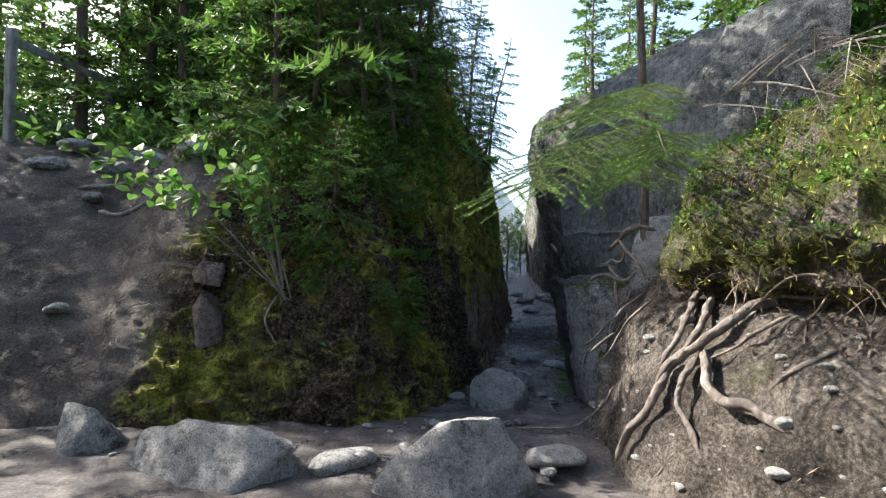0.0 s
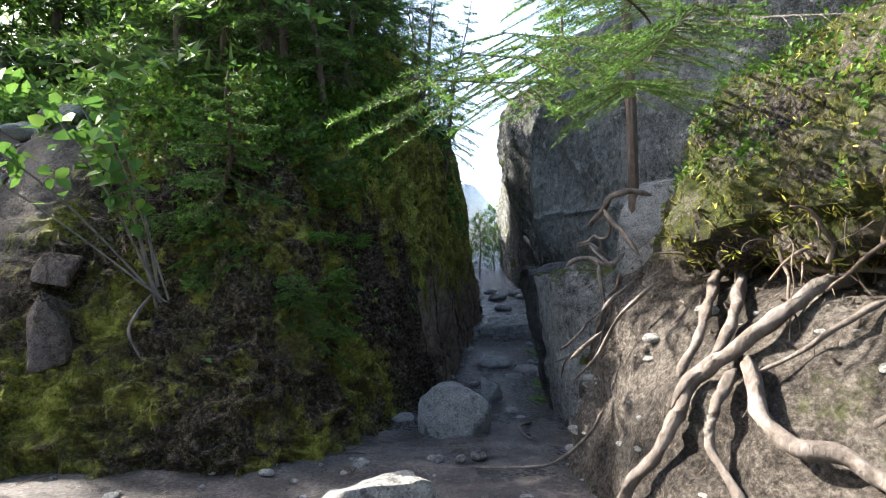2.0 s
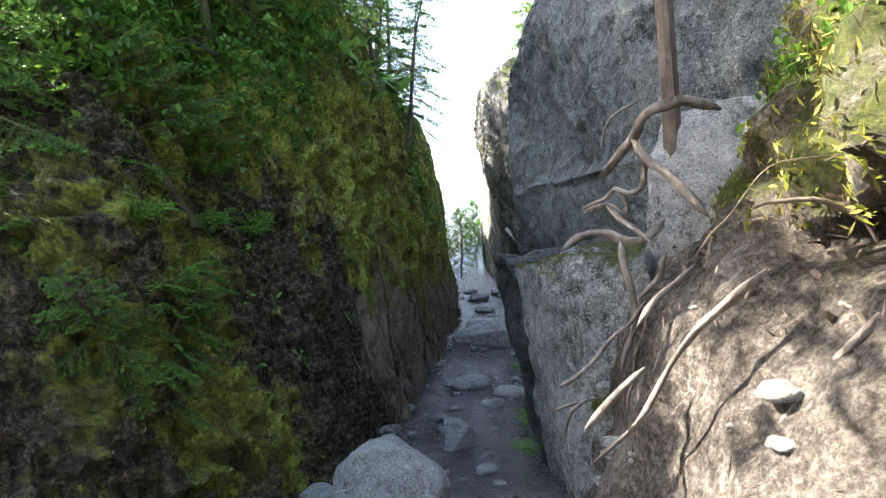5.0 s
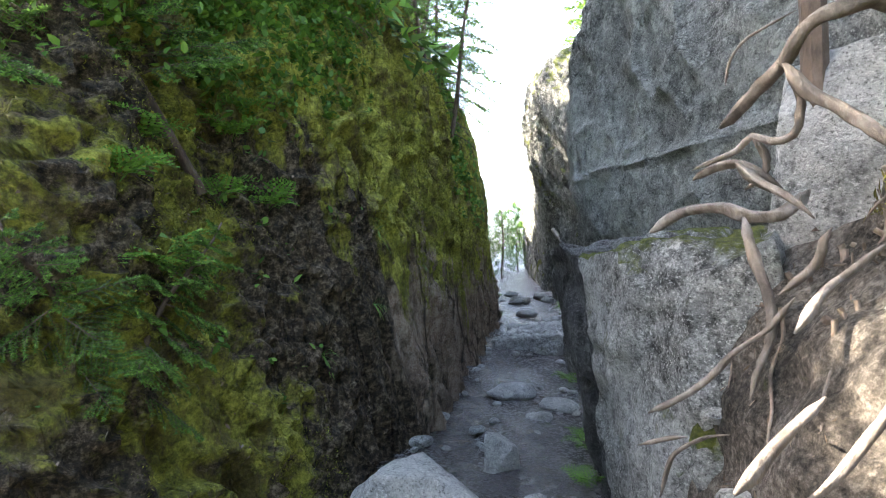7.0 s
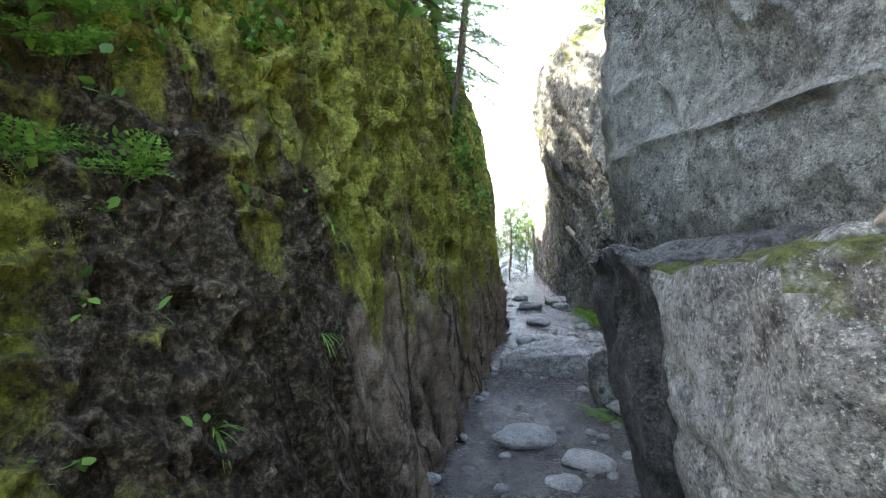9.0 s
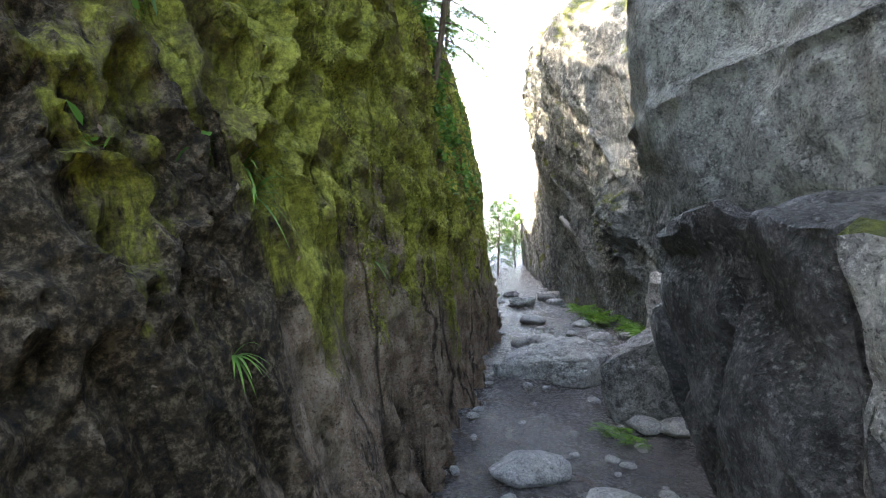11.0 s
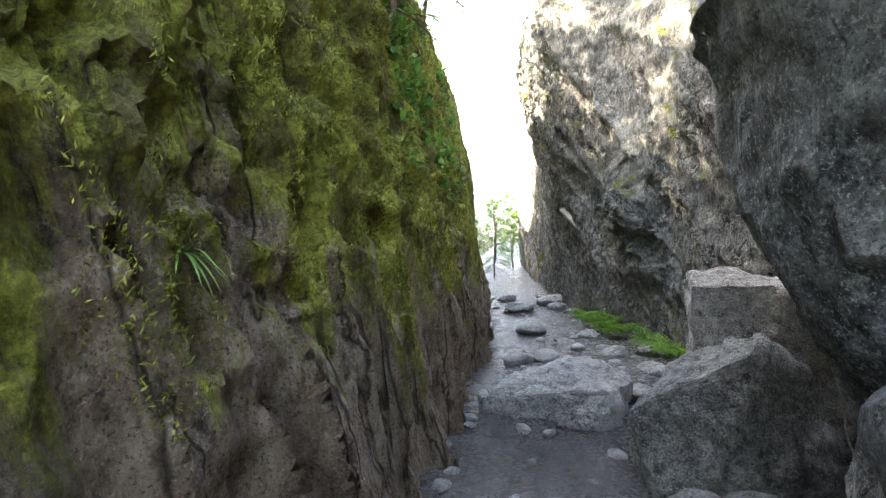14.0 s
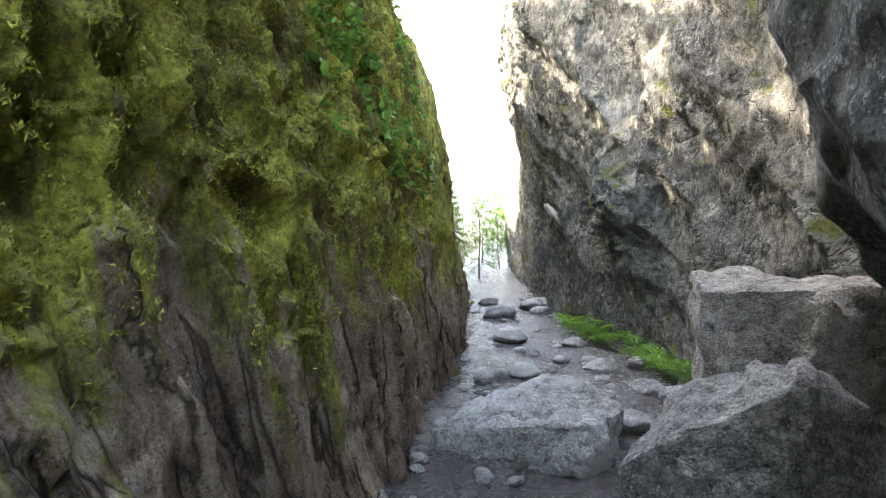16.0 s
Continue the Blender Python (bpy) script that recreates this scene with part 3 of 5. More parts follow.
hull_rock("boulder", [(-0.34, 13.45, -0.5), (-0.33, 13.4, -0.2), (0.1, 13.45, -0.08), (0.5, 13.4, 0.0), (0.8, 13.1, -0.06), (0.85, 13.3, -0.5), (0.7, 14.2, 0.06), (0.4, 14.2, 0.0), (1.05, 13.7, -0.12), (0.4, 13.18, -0.42), (0.7, 13.08, -0.38), (0.0, 13.3, -0.42), (-0.1, 14.0, -0.5), (1.05, 14.1, -0.5)], M_boulder, "large pale flat boulder lying across the wet path", "boulder", 0.05, 0.05, 0.035, seed=6)
hull_rock("boulder", [(0.7, 12.2, 0.02), (0.75, 12.25, -0.3), (1.05, 12.0, -0.55), (1.4, 12.05, 0.42), (1.55, 12.25, 0.5), (1.9, 12.3, 0.25), (2.0, 12.2, -0.55), (1.2, 12.9, 0.25), (1.9, 12.9, 0.1), (1.1, 12.9, -0.75), (1.9, 12.8, -0.75), (0.95, 12.3, -0.75)], M_dark_rock, "dark angular boulder with a sharp pale upper edge", "boulder", 0.04, 0.04, 0.05, seed=7)
hull_rock("boulder", [(1.26, 12.75, 0.8), (1.3, 12.8, -0.75), (2.2, 12.7, 0.76), (2.6, 12.9, 0.5), (2.5, 12.8, -0.75), (1.5, 13.6, 0.85), (2.4, 13.6, 0.8), (1.5, 13.6, -0.75), (2.5, 13.6, -0.75)], M_block, "squared grey-brown block of rock beside the cliff", "boulder", 0.045, 0.04, 0.05, seed=8)
# same shade-dark colour as the undercut end
hull_rock("boulder", [(0.59, 9.42, 0.8), (0.6, 9.38, 0.62), (0.74, 9.25, 0.92), (0.9, 9.7, 0.84), (0.68, 9.75, 0.7), (1.15, 9.5, -0.75), (1.2, 9.8, -0.75), (1.2, 9.3, 0.9), (1.4, 9.5, -0.75), (0.86, 9.35, 0.25)], M_shade_rock, "dark broken rock beside the standing slab", "boulder", 0.05, 0.02, 0.03, seed=9)
hull_rock("boulder", [(1.35, 7.25, 0.95), (1.35, 7.15, 1.55), (1.6, 7.1, 1.85), (2.0, 7.0, 1.9), (2.3, 6.95, 1.5), (2.2, 6.9, 1.0), (1.7, 6.95, 1.0), (1.6, 7.6, 1.9), (2.2, 7.5, 1.9), (2.0, 7.7, 1.0), (1.5, 7.6, 0.95)], M_boulder, "pale rounded boulder held among roots in the bank", "boulder", 0.06, 0.025, 0.01, seed=10)
hull_rock("boulder", [(-3.3, 6.05, 0.5), (-3.32, 5.95, 0.85), (-3.2, 5.95, 1.05), (-2.98, 5.95, 0.7), (-2.95, 5.95, 0.45), (-3.15, 5.80, 0.4), (-3.1, 6.25, 0.9), (-3.1, 6.20, 0.45)], M_red_rock, "pointed reddish stone set in the mossy bank", "stone", 0.05, 0.012, 0.008, seed=11)
hull_rock("boulder", [(-3.5, 6.15, 1.2), (-3.3, 6.10, 1.35), (-3.05, 6.05, 1.15), (-3.0, 6.00, 1.03), (-3.3, 5.95, 1.08), (-3.2, 6.40, 1.3), (-3.4, 6.40, 1.1)], M_red_rock, "flat grey stone in the mossy bank", "stone", 0.05, 0.012, 0.008, seed=12)
hull_rock("boulder", [(1.7, 4.0, -0.3), (1.75, 3.95, 0.3), (2.2, 3.8, 0.55), (2.9, 3.3, 0.65), (2.9, 3.0, 0.2), (2.3, 3.2, -0.3), (2.6, 4.2, 0.75), (3.3, 3.6, 0.7), (1.75, 4.5, 0.4), (3.2, 3.0, -0.3), (1.9, 4.6, -0.3)], M_boulder, "sunlit pale rock bulging from the bank", "boulder", 0.06, 0.04, 0.02, seed=13)

STONE_KINDS = [stone_mesh("stone", (1, 0.8, 0.6), k, 7, detail=3) for k in range(6)]
for me in STONE_KINDS:
    me.materials.append(M_boulder)


def small_stone(x, y, w, k, turn=0, flat=1.0, z=None, label="small pale stone on the wet path"):
    ob = tagged(new("stone", STONE_KINDS[k % 6]), label, "stone", "stones on the path")
    h = w * 0.5 * flat
    ob.matrix_world = pose(x, y, (floor_z(x, y) if z is None else z) + h * 0.28, 0, 0, turn) @ Matrix.Diagonal((w * 0.62, w * 0.62, h, 1))
    return ob


for row in ((-1.15, 4.75, 0.45, 1), (0.45, 5.2, 0.42, 4), (-2.95, 4.95, 0.16, 2), (0.12, 10.95, 0.5, 0), (0.62, 10.5, 0.36, 3), (0.42, 10.1, 0.26, 5), (-0.42, 12.1, 0.16, 2)):
    small_stone(*row, turn=row[3] * 50, flat=0.75)
for row in ((1.07, 12.0, 0.3, 4), (1.34, 11.95, 0.32, 0), (1.6, 11.9, 0.22, 1), (1.25, 12.1, 0.14, 3)):
    small_stone(*row, turn=row[3] * 70, flat=0.9)
for row in ((1.19, 15.76, 0.36, 0), (1.60, 15.92, 0.3, 2), (1.47, 14.90, 0.3, 3), (1.71, 14.62, 0.34, 4), (1.12, 16.23, 0.2, 1), (1.96, 15.14, 0.3, 5), (1.14, 13.94, 0.3, 2), (-0.00, 15.35, 0.34, 1), (0.34, 15.53, 0.36, 3), (0.16, 17.67, 0.42, 4), (1.03, 17.33, 0.3, 0), (-0.07, 19.94, 0.6, 5), (0.50, 20.86, 0.5, 2), (0.70, 20.09, 0.4, 1), (-0.50, 12.73, 0.13, 2), (-0.38, 12.32, 0.1, 0), (1.36, 12.41, 0.16, 4), (1.08, 12.26, 0.24, 5), (0.78, 16.22, 0.22, 2), (1.59, 18.44, 0.22, 0), (-0.05, 20.5, 0.4, 5), (0.75, 21.2, 0.5, 4), (-0.4, 21.6, 0.4, 0), (-0.55, 9.2, 0.18, 1), (-0.7, 7.6, 0.2, 0)):
    small_stone(*row, turn=row[3] * 40, flat=0.95)
rnd = random.Random(5)
for k in range(120):
    y = rnd.uniform(7.5, 23)
    x = rnd.uniform(-0.6, 0.55 if y < 9.5 else 1.0 + 0.3 * smooth(12, 15, y))
    small_stone(x, y, rnd.choice((0.05, 0.07, 0.08, 0.1, 0.14)), k, rnd.uniform(0, 360), label="little grey stone on the mud")
for k in range(70):
    x, y = rnd.uniform(-3.6, 0.6), rnd.uniform(4.6, 6.4)
    small_stone(x, y, rnd.choice((0.04, 0.05, 0.06, 0.09, 0.12)), k, rnd.uniform(0, 360), label="little pale stone on the soil")


# ---- plants: meshes ----
class Soup:
    """Collects faces for one mesh."""

    def __init__(self):
        self.v, self.f = [], []

    def tri(self, a, b, c):
        n = len(self.v)
        self.v += [tuple(a), tuple(b), tuple(c)]
        self.f.append((n, n + 1, n + 2))

    def quad(self, a, b, c, d):
        n = len(self.v)
        self.v += [tuple(a), tuple(b), tuple(c), tuple(d)]
        self.f.append((n, n + 1, n + 2, n + 3))

    def tube(self, pts, r0, r1, sides=5, wob=0.0, seed=0, taper=0):
        n0 = len(self.v)
        up = Vector((0.31, 0.17, 0.93))
        last = len(pts) - 1
        for k, p in enumerate(pts):
            d = (pts[min(last, k + 1)] - pts[max(0, k - 1)]).normalized()
            a = d.cross(up)
            a = a.normalized() if a.length > 1e-6 else Vector((1, 0, 0))
            b = d.cross(a)
            r = r0 + (r1 - r0) * k / last
            if taper:
                r *= min(1.0, 0.25 + 0.75 * min(k, last - k) / taper)
            for s in range(sides):
                t = 2 * math.pi * s / sides
                q = r * (1 + wob * noise.noise(Vector((p.x * 9 + s * 1.3, p.y * 9, p.z * 9 + seed))))
                self.v.append(tuple(p + a * (math.cos(t) * q) + b * (math.sin(t) * q)))
        for k in range(last):
            for s in range(sides):
                e = (s + 1) % sides
                self.f.append((n0 + k * sides + s, n0 + k * sides + e, n0 + (k + 1) * sides + e, n0 + (k + 1) * sides + s))
        self.f.append(tuple(n0 + last * sides + s for s in range(sides)))

    def leaf(self, base, tip, normal, width):
        """A leaf folded along its rib."""
        d = tip - base
        side = d.cross(normal).normalized() * width * 0.5
        drop = normal.normalized() * width * 0.12
        m1, m2 = base + d * 0.3, base + d * 0.7
        n = len(self.v)
        self.v += [tuple(base), tuple(m1 + side + drop), tuple(m2 + side * 0.75 + drop), tuple(tip), tuple(m2 - side * 0.75 + drop), tuple(m1 - side + drop)]
        self.f += [(n, n + 1, n + 2, n + 3), (n, n + 3, n + 4, n + 5)]

    def mesh(self, name, material, smooth_faces=False):
        me = bpy.data.meshes.new(name)
        me.from_pydata(self.v, [], self.f)
        me.materials.append(material)
        return shade(me, smooth_faces)


M_needle = leaf_material("spruce_needles", (0.03, 0.065, 0.015), (0.075, 0.15, 0.03), (0.15, 0.26, 0.05), 0.35)
M_needle_far = leaf_material("forest_needles", (0.03, 0.055, 0.015), (0.06, 0.11, 0.025), (0.12, 0.19, 0.04), 0.35)
M_young = leaf_material("young_shoots", (0.08, 0.17, 0.03), (0.13, 0.26, 0.045), (0.2, 0.34, 0.06), 0.4)
M_leaf = leaf_material("green_leaves", (0.05, 0.12, 0.025), (0.1, 0.21, 0.04), (0.18, 0.3, 0.055), 0.4)
M_shrub = leaf_material("berry_leaves", (0.035, 0.085, 0.012), (0.08, 0.17, 0.022), (0.15, 0.26, 0.035), 0.35)
M_fern = leaf_material("fern_fronds", (0.06, 0.14, 0.025), (0.12, 0.25, 0.04), (0.19, 0.34, 0.06), 0.4)
M_moss = leaf_material("moss_tufts", (0.05, 0.056, 0.01), (0.2, 0.21, 0.03), (0.45, 0.43, 0.08), 0.25, 0.8)
M_brown_moss = leaf_material("dry_moss", (0.05, 0.04, 0.014), (0.12, 0.1, 0.03), (0.2, 0.17, 0.05), 0.2, 0.85)
M_litter = leaf_material("leaf_litter", (0.05, 0.032, 0.02), (0.14, 0.1, 0.07), (0.28, 0.22, 0.16), 0.1, 0.85)


def bark_material(name, a, b, c):
    n = Nodes(name, 0.85)
    grain = n.noise(18, 8, 0.7, stretch=(1, 1, 0.35))
    return n.done(n.ramp(n.math("ADD", n.math("MULTIPLY", grain, 0.6), n.math("MULTIPLY", n.noise(4, 4), 0.4)), (0.35, a), (0.5, b), (0.68, c)), grain, 1.0, 0.03)


M_root = bark_material("weathered_root", (0.06, 0.048, 0.04), (0.155, 0.128, 0.11), (0.32, 0.285, 0.26))
M_thin_root = bark_material("fine_roots", (0.06, 0.045, 0.035), (0.16, 0.12, 0.095), (0.32, 0.27, 0.22))
M_bark = bark_material("spruce_bark", (0.035, 0.024, 0.018), (0.1, 0.07, 0.052), (0.2, 0.155, 0.12))
M_dead = bark_material("dead_twigs", (0.07, 0.06, 0.052), (0.17, 0.15, 0.13), (0.3, 0.27, 0.24))
M_wood = bark_material("grey_wood", (0.13, 0.12, 0.11), (0.24, 0.225, 0.21), (0.36, 0.34, 0.32))


def rand_dir(rnd):
    return Vector((rnd.gauss(0, 1), rnd.gauss(0, 1), rnd.gauss(0, 1))).normalized()


def branch(needles, wood, young, start, way, length, rnd, droop=0.35, twigs=16, per=18, size=0.02, wide=0.0035, dead=0.0, twig_wood=True):
    """A spruce branch: an axis, side twigs, and needles along the twigs."""
    side = way.cross(Vector((0, 0, 1))).normalized()
    pts = []
    for k in range(7):
        f = k / 6
        pts.append(start + way * (length * f) + Vector((0, 0, -droop * length * f * f + 0.12 * length * f**3)))
    wood.tube(pts, min(0.012, 0.005 + 0.006 * length), 0.002, 4)
    for k in range(twigs):
        f = 0.14 + 0.86 * k / twigs
        i = min(5, int(f * 6))
        at = pts[i].lerp(pts[i + 1], f * 6 - i)
        ahead = (pts[i + 1] - pts[i]).normalized()
        l = min(0.42, length * (0.42 * (1 - f) + 0.1)) * rnd.uniform(0.7, 1.25) if twig_wood else length * (0.42 * (1 - f) + 0.1) * rnd.uniform(0.7, 1.25)
        d = (side * (1 if k % 2 else -1) * rnd.uniform(0.6, 1.0) + ahead * rnd.uniform(0.5, 0.9) + Vector((0, 0, rnd.uniform(-0.35, 0.1)))).normalized()
        end = at + d * l + Vector((0, 0, -0.18 * l))
        if twig_wood:
            wood.tube([at, at.lerp(end, 0.5) + Vector((0, 0, 0.02 * l)), end], 0.0035, 0.0015, 3)
        if rnd.random() < dead:
            continue
        cross = d.cross(Vector((0, 0, 1))).normalized()
        for n in range(per):
            g = (n + rnd.random()) / per
            q = at.lerp(end, g)
            s = rnd.uniform(-1, 1)
            u = (cross * s + Vector((0, 0, rnd.uniform(-0.4, 0.6))) + d * rnd.uniform(0.15, 0.7)).normalized()
            w = u.cross(rand_dir(rnd)).normalized() * wide * 0.5
            (young if g > 0.72 and rnd.random() < 0.8 else needles).tri(q - w, q + w, q + u * size * rnd.uniform(0.7, 1.2))


def spruce(name, height, seed, reach, first, twigs, per, size, wide, spacing, droop=0.35, dead_below=0.0, material=None, stem=0.012):
    """Meshes of a spruce: trunk, green crown, young shoots."""
    rnd = random.Random(seed)
    wood, green, young = Soup(), Soup(), Soup()
    trunk = [Vector((0.04 * math.sin(k * 1.1 + seed), 0.04 * math.cos(k * 0.9 + seed), height * k / 8 - 0.15)) for k in range(9)]
    trunk[0].z = -0.75
    wood.tube(trunk, 0.02 + stem * height, 0.008, 8, 0.15, seed)
    z, a = first, seed * 1.7
    while z < height * 0.97:
        f = z / height
        l = reach * (1 - f) ** 0.8 * rnd.uniform(0.7, 1.15) + 0.08
        if f < dead_below:
            l *= 0.7
        d = Vector((math.cos(a), math.sin(a), 0.22 * f - 0.1))
        i = min(7, int(f * 8))
        branch(green, wood, young, trunk[i].lerp(trunk[i + 1], f * 8 - i), d.normalized(), l, rnd, droop * (1.1 - f), max(5, int(twigs * l / reach)), per, size, wide, 0.97 if f < dead_below else 0.0, size < 0.08)
        a += 2.4 + rnd.uniform(-0.4, 0.4)
        z += spacing * rnd.uniform(0.7, 1.3)
    return wood.mesh("trunk", M_bark, True), green.mesh("crown", material or M_needle), young.mesh("young_growth", M_young)


def plant(name, meshes, label, category, at=(0, 0, 0), turn=0, lean=(0, 0), size=1.0, group=""):
    base = tagged(new(name), label, category, group)
    for me, part_label in meshes:
        ob = new(me.name, me)
        ob.parent = base
        if part_label:
            tagged(ob, part_label)
    base.matrix_world = pose(*at, lean[0], lean[1], turn) @ Matrix.Diagonal((size, size, size, 1))
    return base


def on_left(x, y):
    i, j = nearest_on(left_rows, x, y)
    return left_rows[i][j].z - 0.05


def put_copy(thing, at, turn=0, lean=(0, 0), size=1.0):
    ob = copy_thing(thing, pose(*at, lean[0], lean[1], turn))
    ob.scale = (size, size, size)
    return ob


# ---- where plants can stand ----
def nearest_on(rows, x, y, z=None):
    best, got = 1e9, None
    for i in range(0, len(rows), 2):
        for j in range(0, len(rows[0]), 2):
            p = rows[i][j]
            d = (p.x - x) ** 2 + (p.y - y) ** 2 + (0 if z is None else (p.z - z) ** 2)
            if d < best:
                best, got = d, (i, j)
    return got


def surface(rows, i, j):
    i, j = max(1, min(len(rows) - 2, i)), max(1, min(len(rows[0]) - 2, j))
    n = (rows[i][j + 1] - rows[i][j - 1]).cross(rows[i + 1][j] - rows[i - 1][j])
    return rows[i][j], (n.normalized() if n.length > 1e-9 else Vector((0, 0, 1)))


def spread(rows, count, seed, ok):
    """Points and normals at random on a sheet, evenly by area, where ok(point, normal)."""
    rnd = random.Random(seed)
    ni, nj = len(rows), len(rows[0])
    got = []
    for _ in range(count * 12):
        i, j = rnd.randrange(1, ni - 1), rnd.randrange(1, nj - 1)
        p, n = surface(rows, i, j)
        if ok(p, n, rnd):
            got.append((p, n))
            if len(got) >= count:
                break
    return got


# ---- spruces ----
forest = []
for k in range(3):
    w, g, y = spruce("spruce", 9.0, 11 + k, 2.1, 0.8, 20, 12, 0.17, 0.06, 0.15, 0.4, 0.04, M_needle_far)
    forest.append(plant("spruce_tree", [(w, "rough brown trunk"), (g, "green needles"), (y, "pale green young shoots")], "tall green spruce tree in the forest, some added unseen for shade", "tree", (-8 - 3 * k, 14 + 4 * k, 3.6), group="spruces of the forest"))
rnd = random.Random(21)


def plateau_z(x, y):
    return floor_z(x, y) + (3.6 + 0.06 * max(0, y - 8)) + 0.05 * max(0, abs(x) - 6)


# spots behind the start (y below 0) stay unseen and only give shade
places = []
for _ in range(900):
    x, y = rnd.uniform(-26, 24), rnd.uniform(-22, 48)
    if y < 5.5 and abs(x - 0) < 4 + 0.2 * abs(y):
        continue
    if -3.2 < x < 4.2 and y < 27 or -1.2 < x < 0.9:
        continue
    if y > 20 and -2 - 0.27 * (y - 10) < x < 2.5:
        continue
    if -7.5 < x < -3 and y < 9.5:
        continue
    if x > 4 and -6 < y < 7 and x < 6.5:
        continue
    if -24 < x < -5 and abs(y - (4.0 + 0.255 * (1.7 - x))) < 2.8:
        continue
    if min(((x - a) ** 2 + (y - b) ** 2 for a, b in places), default=99) < 3.6:
        continue
    places.append((x, y))
    if len(places) > 125:
        break
# the low-y ones here are unseen trees added to keep sky off the front
places += [(-2.7, 8.9), (-3.6, 8.4), (-3.3, 10.3), (-4.8, 10.0), (-7.6, 11.5), (-9.4, 10.6), (-10.5, 13), (-8.2, 14.5), (-12.5, 11.5), (-11.2, 16.5), (-14, 14), (-7, 13), (-5.5, 15), (-16, 10), (-13, 18), (-3.4, 0.2), (3.6, -0.8), (-2.0, -2.6), (2.4, -3.6), (-5.4, 1.6), (0.2, -5.5), (-4.4, -4.0), (4.8, -3.2), (-7.5, 0.0), (4.0, 8.6), (4.6, 10.4), (3.9, 18.5), (5.4, 6.6), (6.2, 4.8)]
for k, (x, y) in enumerate(places):
    if y < 5 and x > -14:
        z = floor_z(x, y) - 0.1 + (0 if x + y < 5.5 else 2.4)
    elif x < 0:
        z = plateau_z(x, y) - 0.25
    else:
        z = floor_z(x, y) - 0.2 + lerp_keys(RIGHT_TOP, y) + 0.05 * max(0, abs(x) - 6)
    put_copy(forest[k % 3], (x, y, z), rnd.uniform(0, 360), (rnd.uniform(-2, 2), rnd.uniform(-2, 2)), rnd.uniform(0.75, 1.35))

# added out of view: casts shade on the front ground at the left
for x, y, turn, size in ((-9.0, 6.2, 40, 0.62),):
    put_copy(forest[1], (x, y, on_left(x, y)), turn, (0, 0), size)

w, g, y = spruce("young_spruce", 4.2, 31, 1.05, 0.3, 24, 34, 0.045, 0.009, 0.085, 0.5, 0.16, M_needle, 0.006)
young = plant("young_spruce", [(w, "thin bare trunk"), (g, "drooping green needles"), (y, "bright young shoots")], "slim young spruce on the edge of the mossy rock", "tree", (-1.75, 8.3, on_left(-1.75, 8.3)), 0, (4, -6), group="young spruces on the edge")
# the five near x -2.8, y 14 to 19.5 are added to shade the lower far cliff
for x, yy, z, turn, lean, size in ((-1.7, 9.0, 2.4, 100, (3, 8), 1.1), (-2.1, 8.2, 2.8, 200, (0, 4), 1.2), (-2.9, 8.0, 3.0, 40, (0, 3), 1.1), (-1.25, 10.9, 3.0, 150, (0, 12), 0.8), (-1.25, 12.3, 3.6, 60, (-4, 14), 0.8), (-1.9, 9.8, 2.9, 250, (2, 10), 1.0), (-1.5, 14.5, 4.3, 310, (0, 10), 0.9), (-1.6, 17.5, 4.8, 20, (0, 8), 0.9), (-3.8, 9.0, 3.4, 90, (0, 0), 1.3), (-2.8, 15.4, 4.3, 30, (0, 3), 1.1), (-2.8, 16.7, 4.4, 80, (0, 2), 1.2), (-3.0, 18.1, 4.6, 140, (0, 4), 1.2), (-2.7, 19.5, 4.7, 250, (0, 0), 1.1), (-2.9, 14.1, 4.2, 200, (0, 3), 1.0), (-1.5, 10.1, 3.2, 120, (0, 9), 1.6), (-0.98, 11.7, 2.8, 210, (0, 10), 0.75), (-0.95, 12.9, 2.8, 330, (0, 12), 0.9), (-0.98, 13.7, 3.0, 75, (2, 10), 0.8), (-2.0, 27, 0.3, 40, (0, 0), 1.0), (-1.2, 30.0, 0.4, 120, (0, 0), 0.9), (-2.6, 33, 0.5, 10, (0, 0), 1.1)):
    put_copy(young, (x, yy, on_left(x, yy) if x < -0.9 and yy < 20 else z), turn, lean, size)
w, g, y = spruce("spruce_sapling", 1.5, 47, 0.75, 0.15, 26, 70, 0.03, 0.009, 0.04, 0.3, 0.0, M_needle, 0.008)
sapling = plant("spruce_sapling", [(w, "thin stem"), (g, "green needles"), (y, "bright green tips")], "small spruce sapling with bright green tips on the bank", "sapling", (-2.15, 6.75, 1.55), 30, (24, 4), group="spruce saplings")
put_copy(sapling, (-1.28, 6.85, 0.55), 130, (28, 12), 0.55)
put_copy(sapling, (-1.4, 6.7, 0.6), 20, (34, -6), 0.5)
put_copy(sapling, (-2.0, 6.55, 1.15), 260, (30, 10), 0.6)
put_copy(sapling, (-1.7, 7.4, 2.0), 310, (30, 6), 0.9)
put_copy(sapling, (-2.6, 7.3, 2.4), 220, (14, 0), 0.7)


# ---- the branch that reaches over the cleft ----
rnd = random.Random(61)
wood, green, tips, dry = Soup(), Soup(), Soup(), Soup()
for k in range(7):
    start = Vector((1.6 - 0.02 * k, 6.6 - 0.03 * k, 2.5 + 0.16 * (k % 5)))
    aim = Vector((0.1 + 0.15 * k, 3.95 + 0.22 * (k % 3), 2.08 + 0.13 * (k % 5)))
    branch(green, wood, tips if k % 3 == 0 else green, start, (aim - start).normalized(), (aim - start).length, rnd, 0.22, 44, 150, 0.026, 0.005)
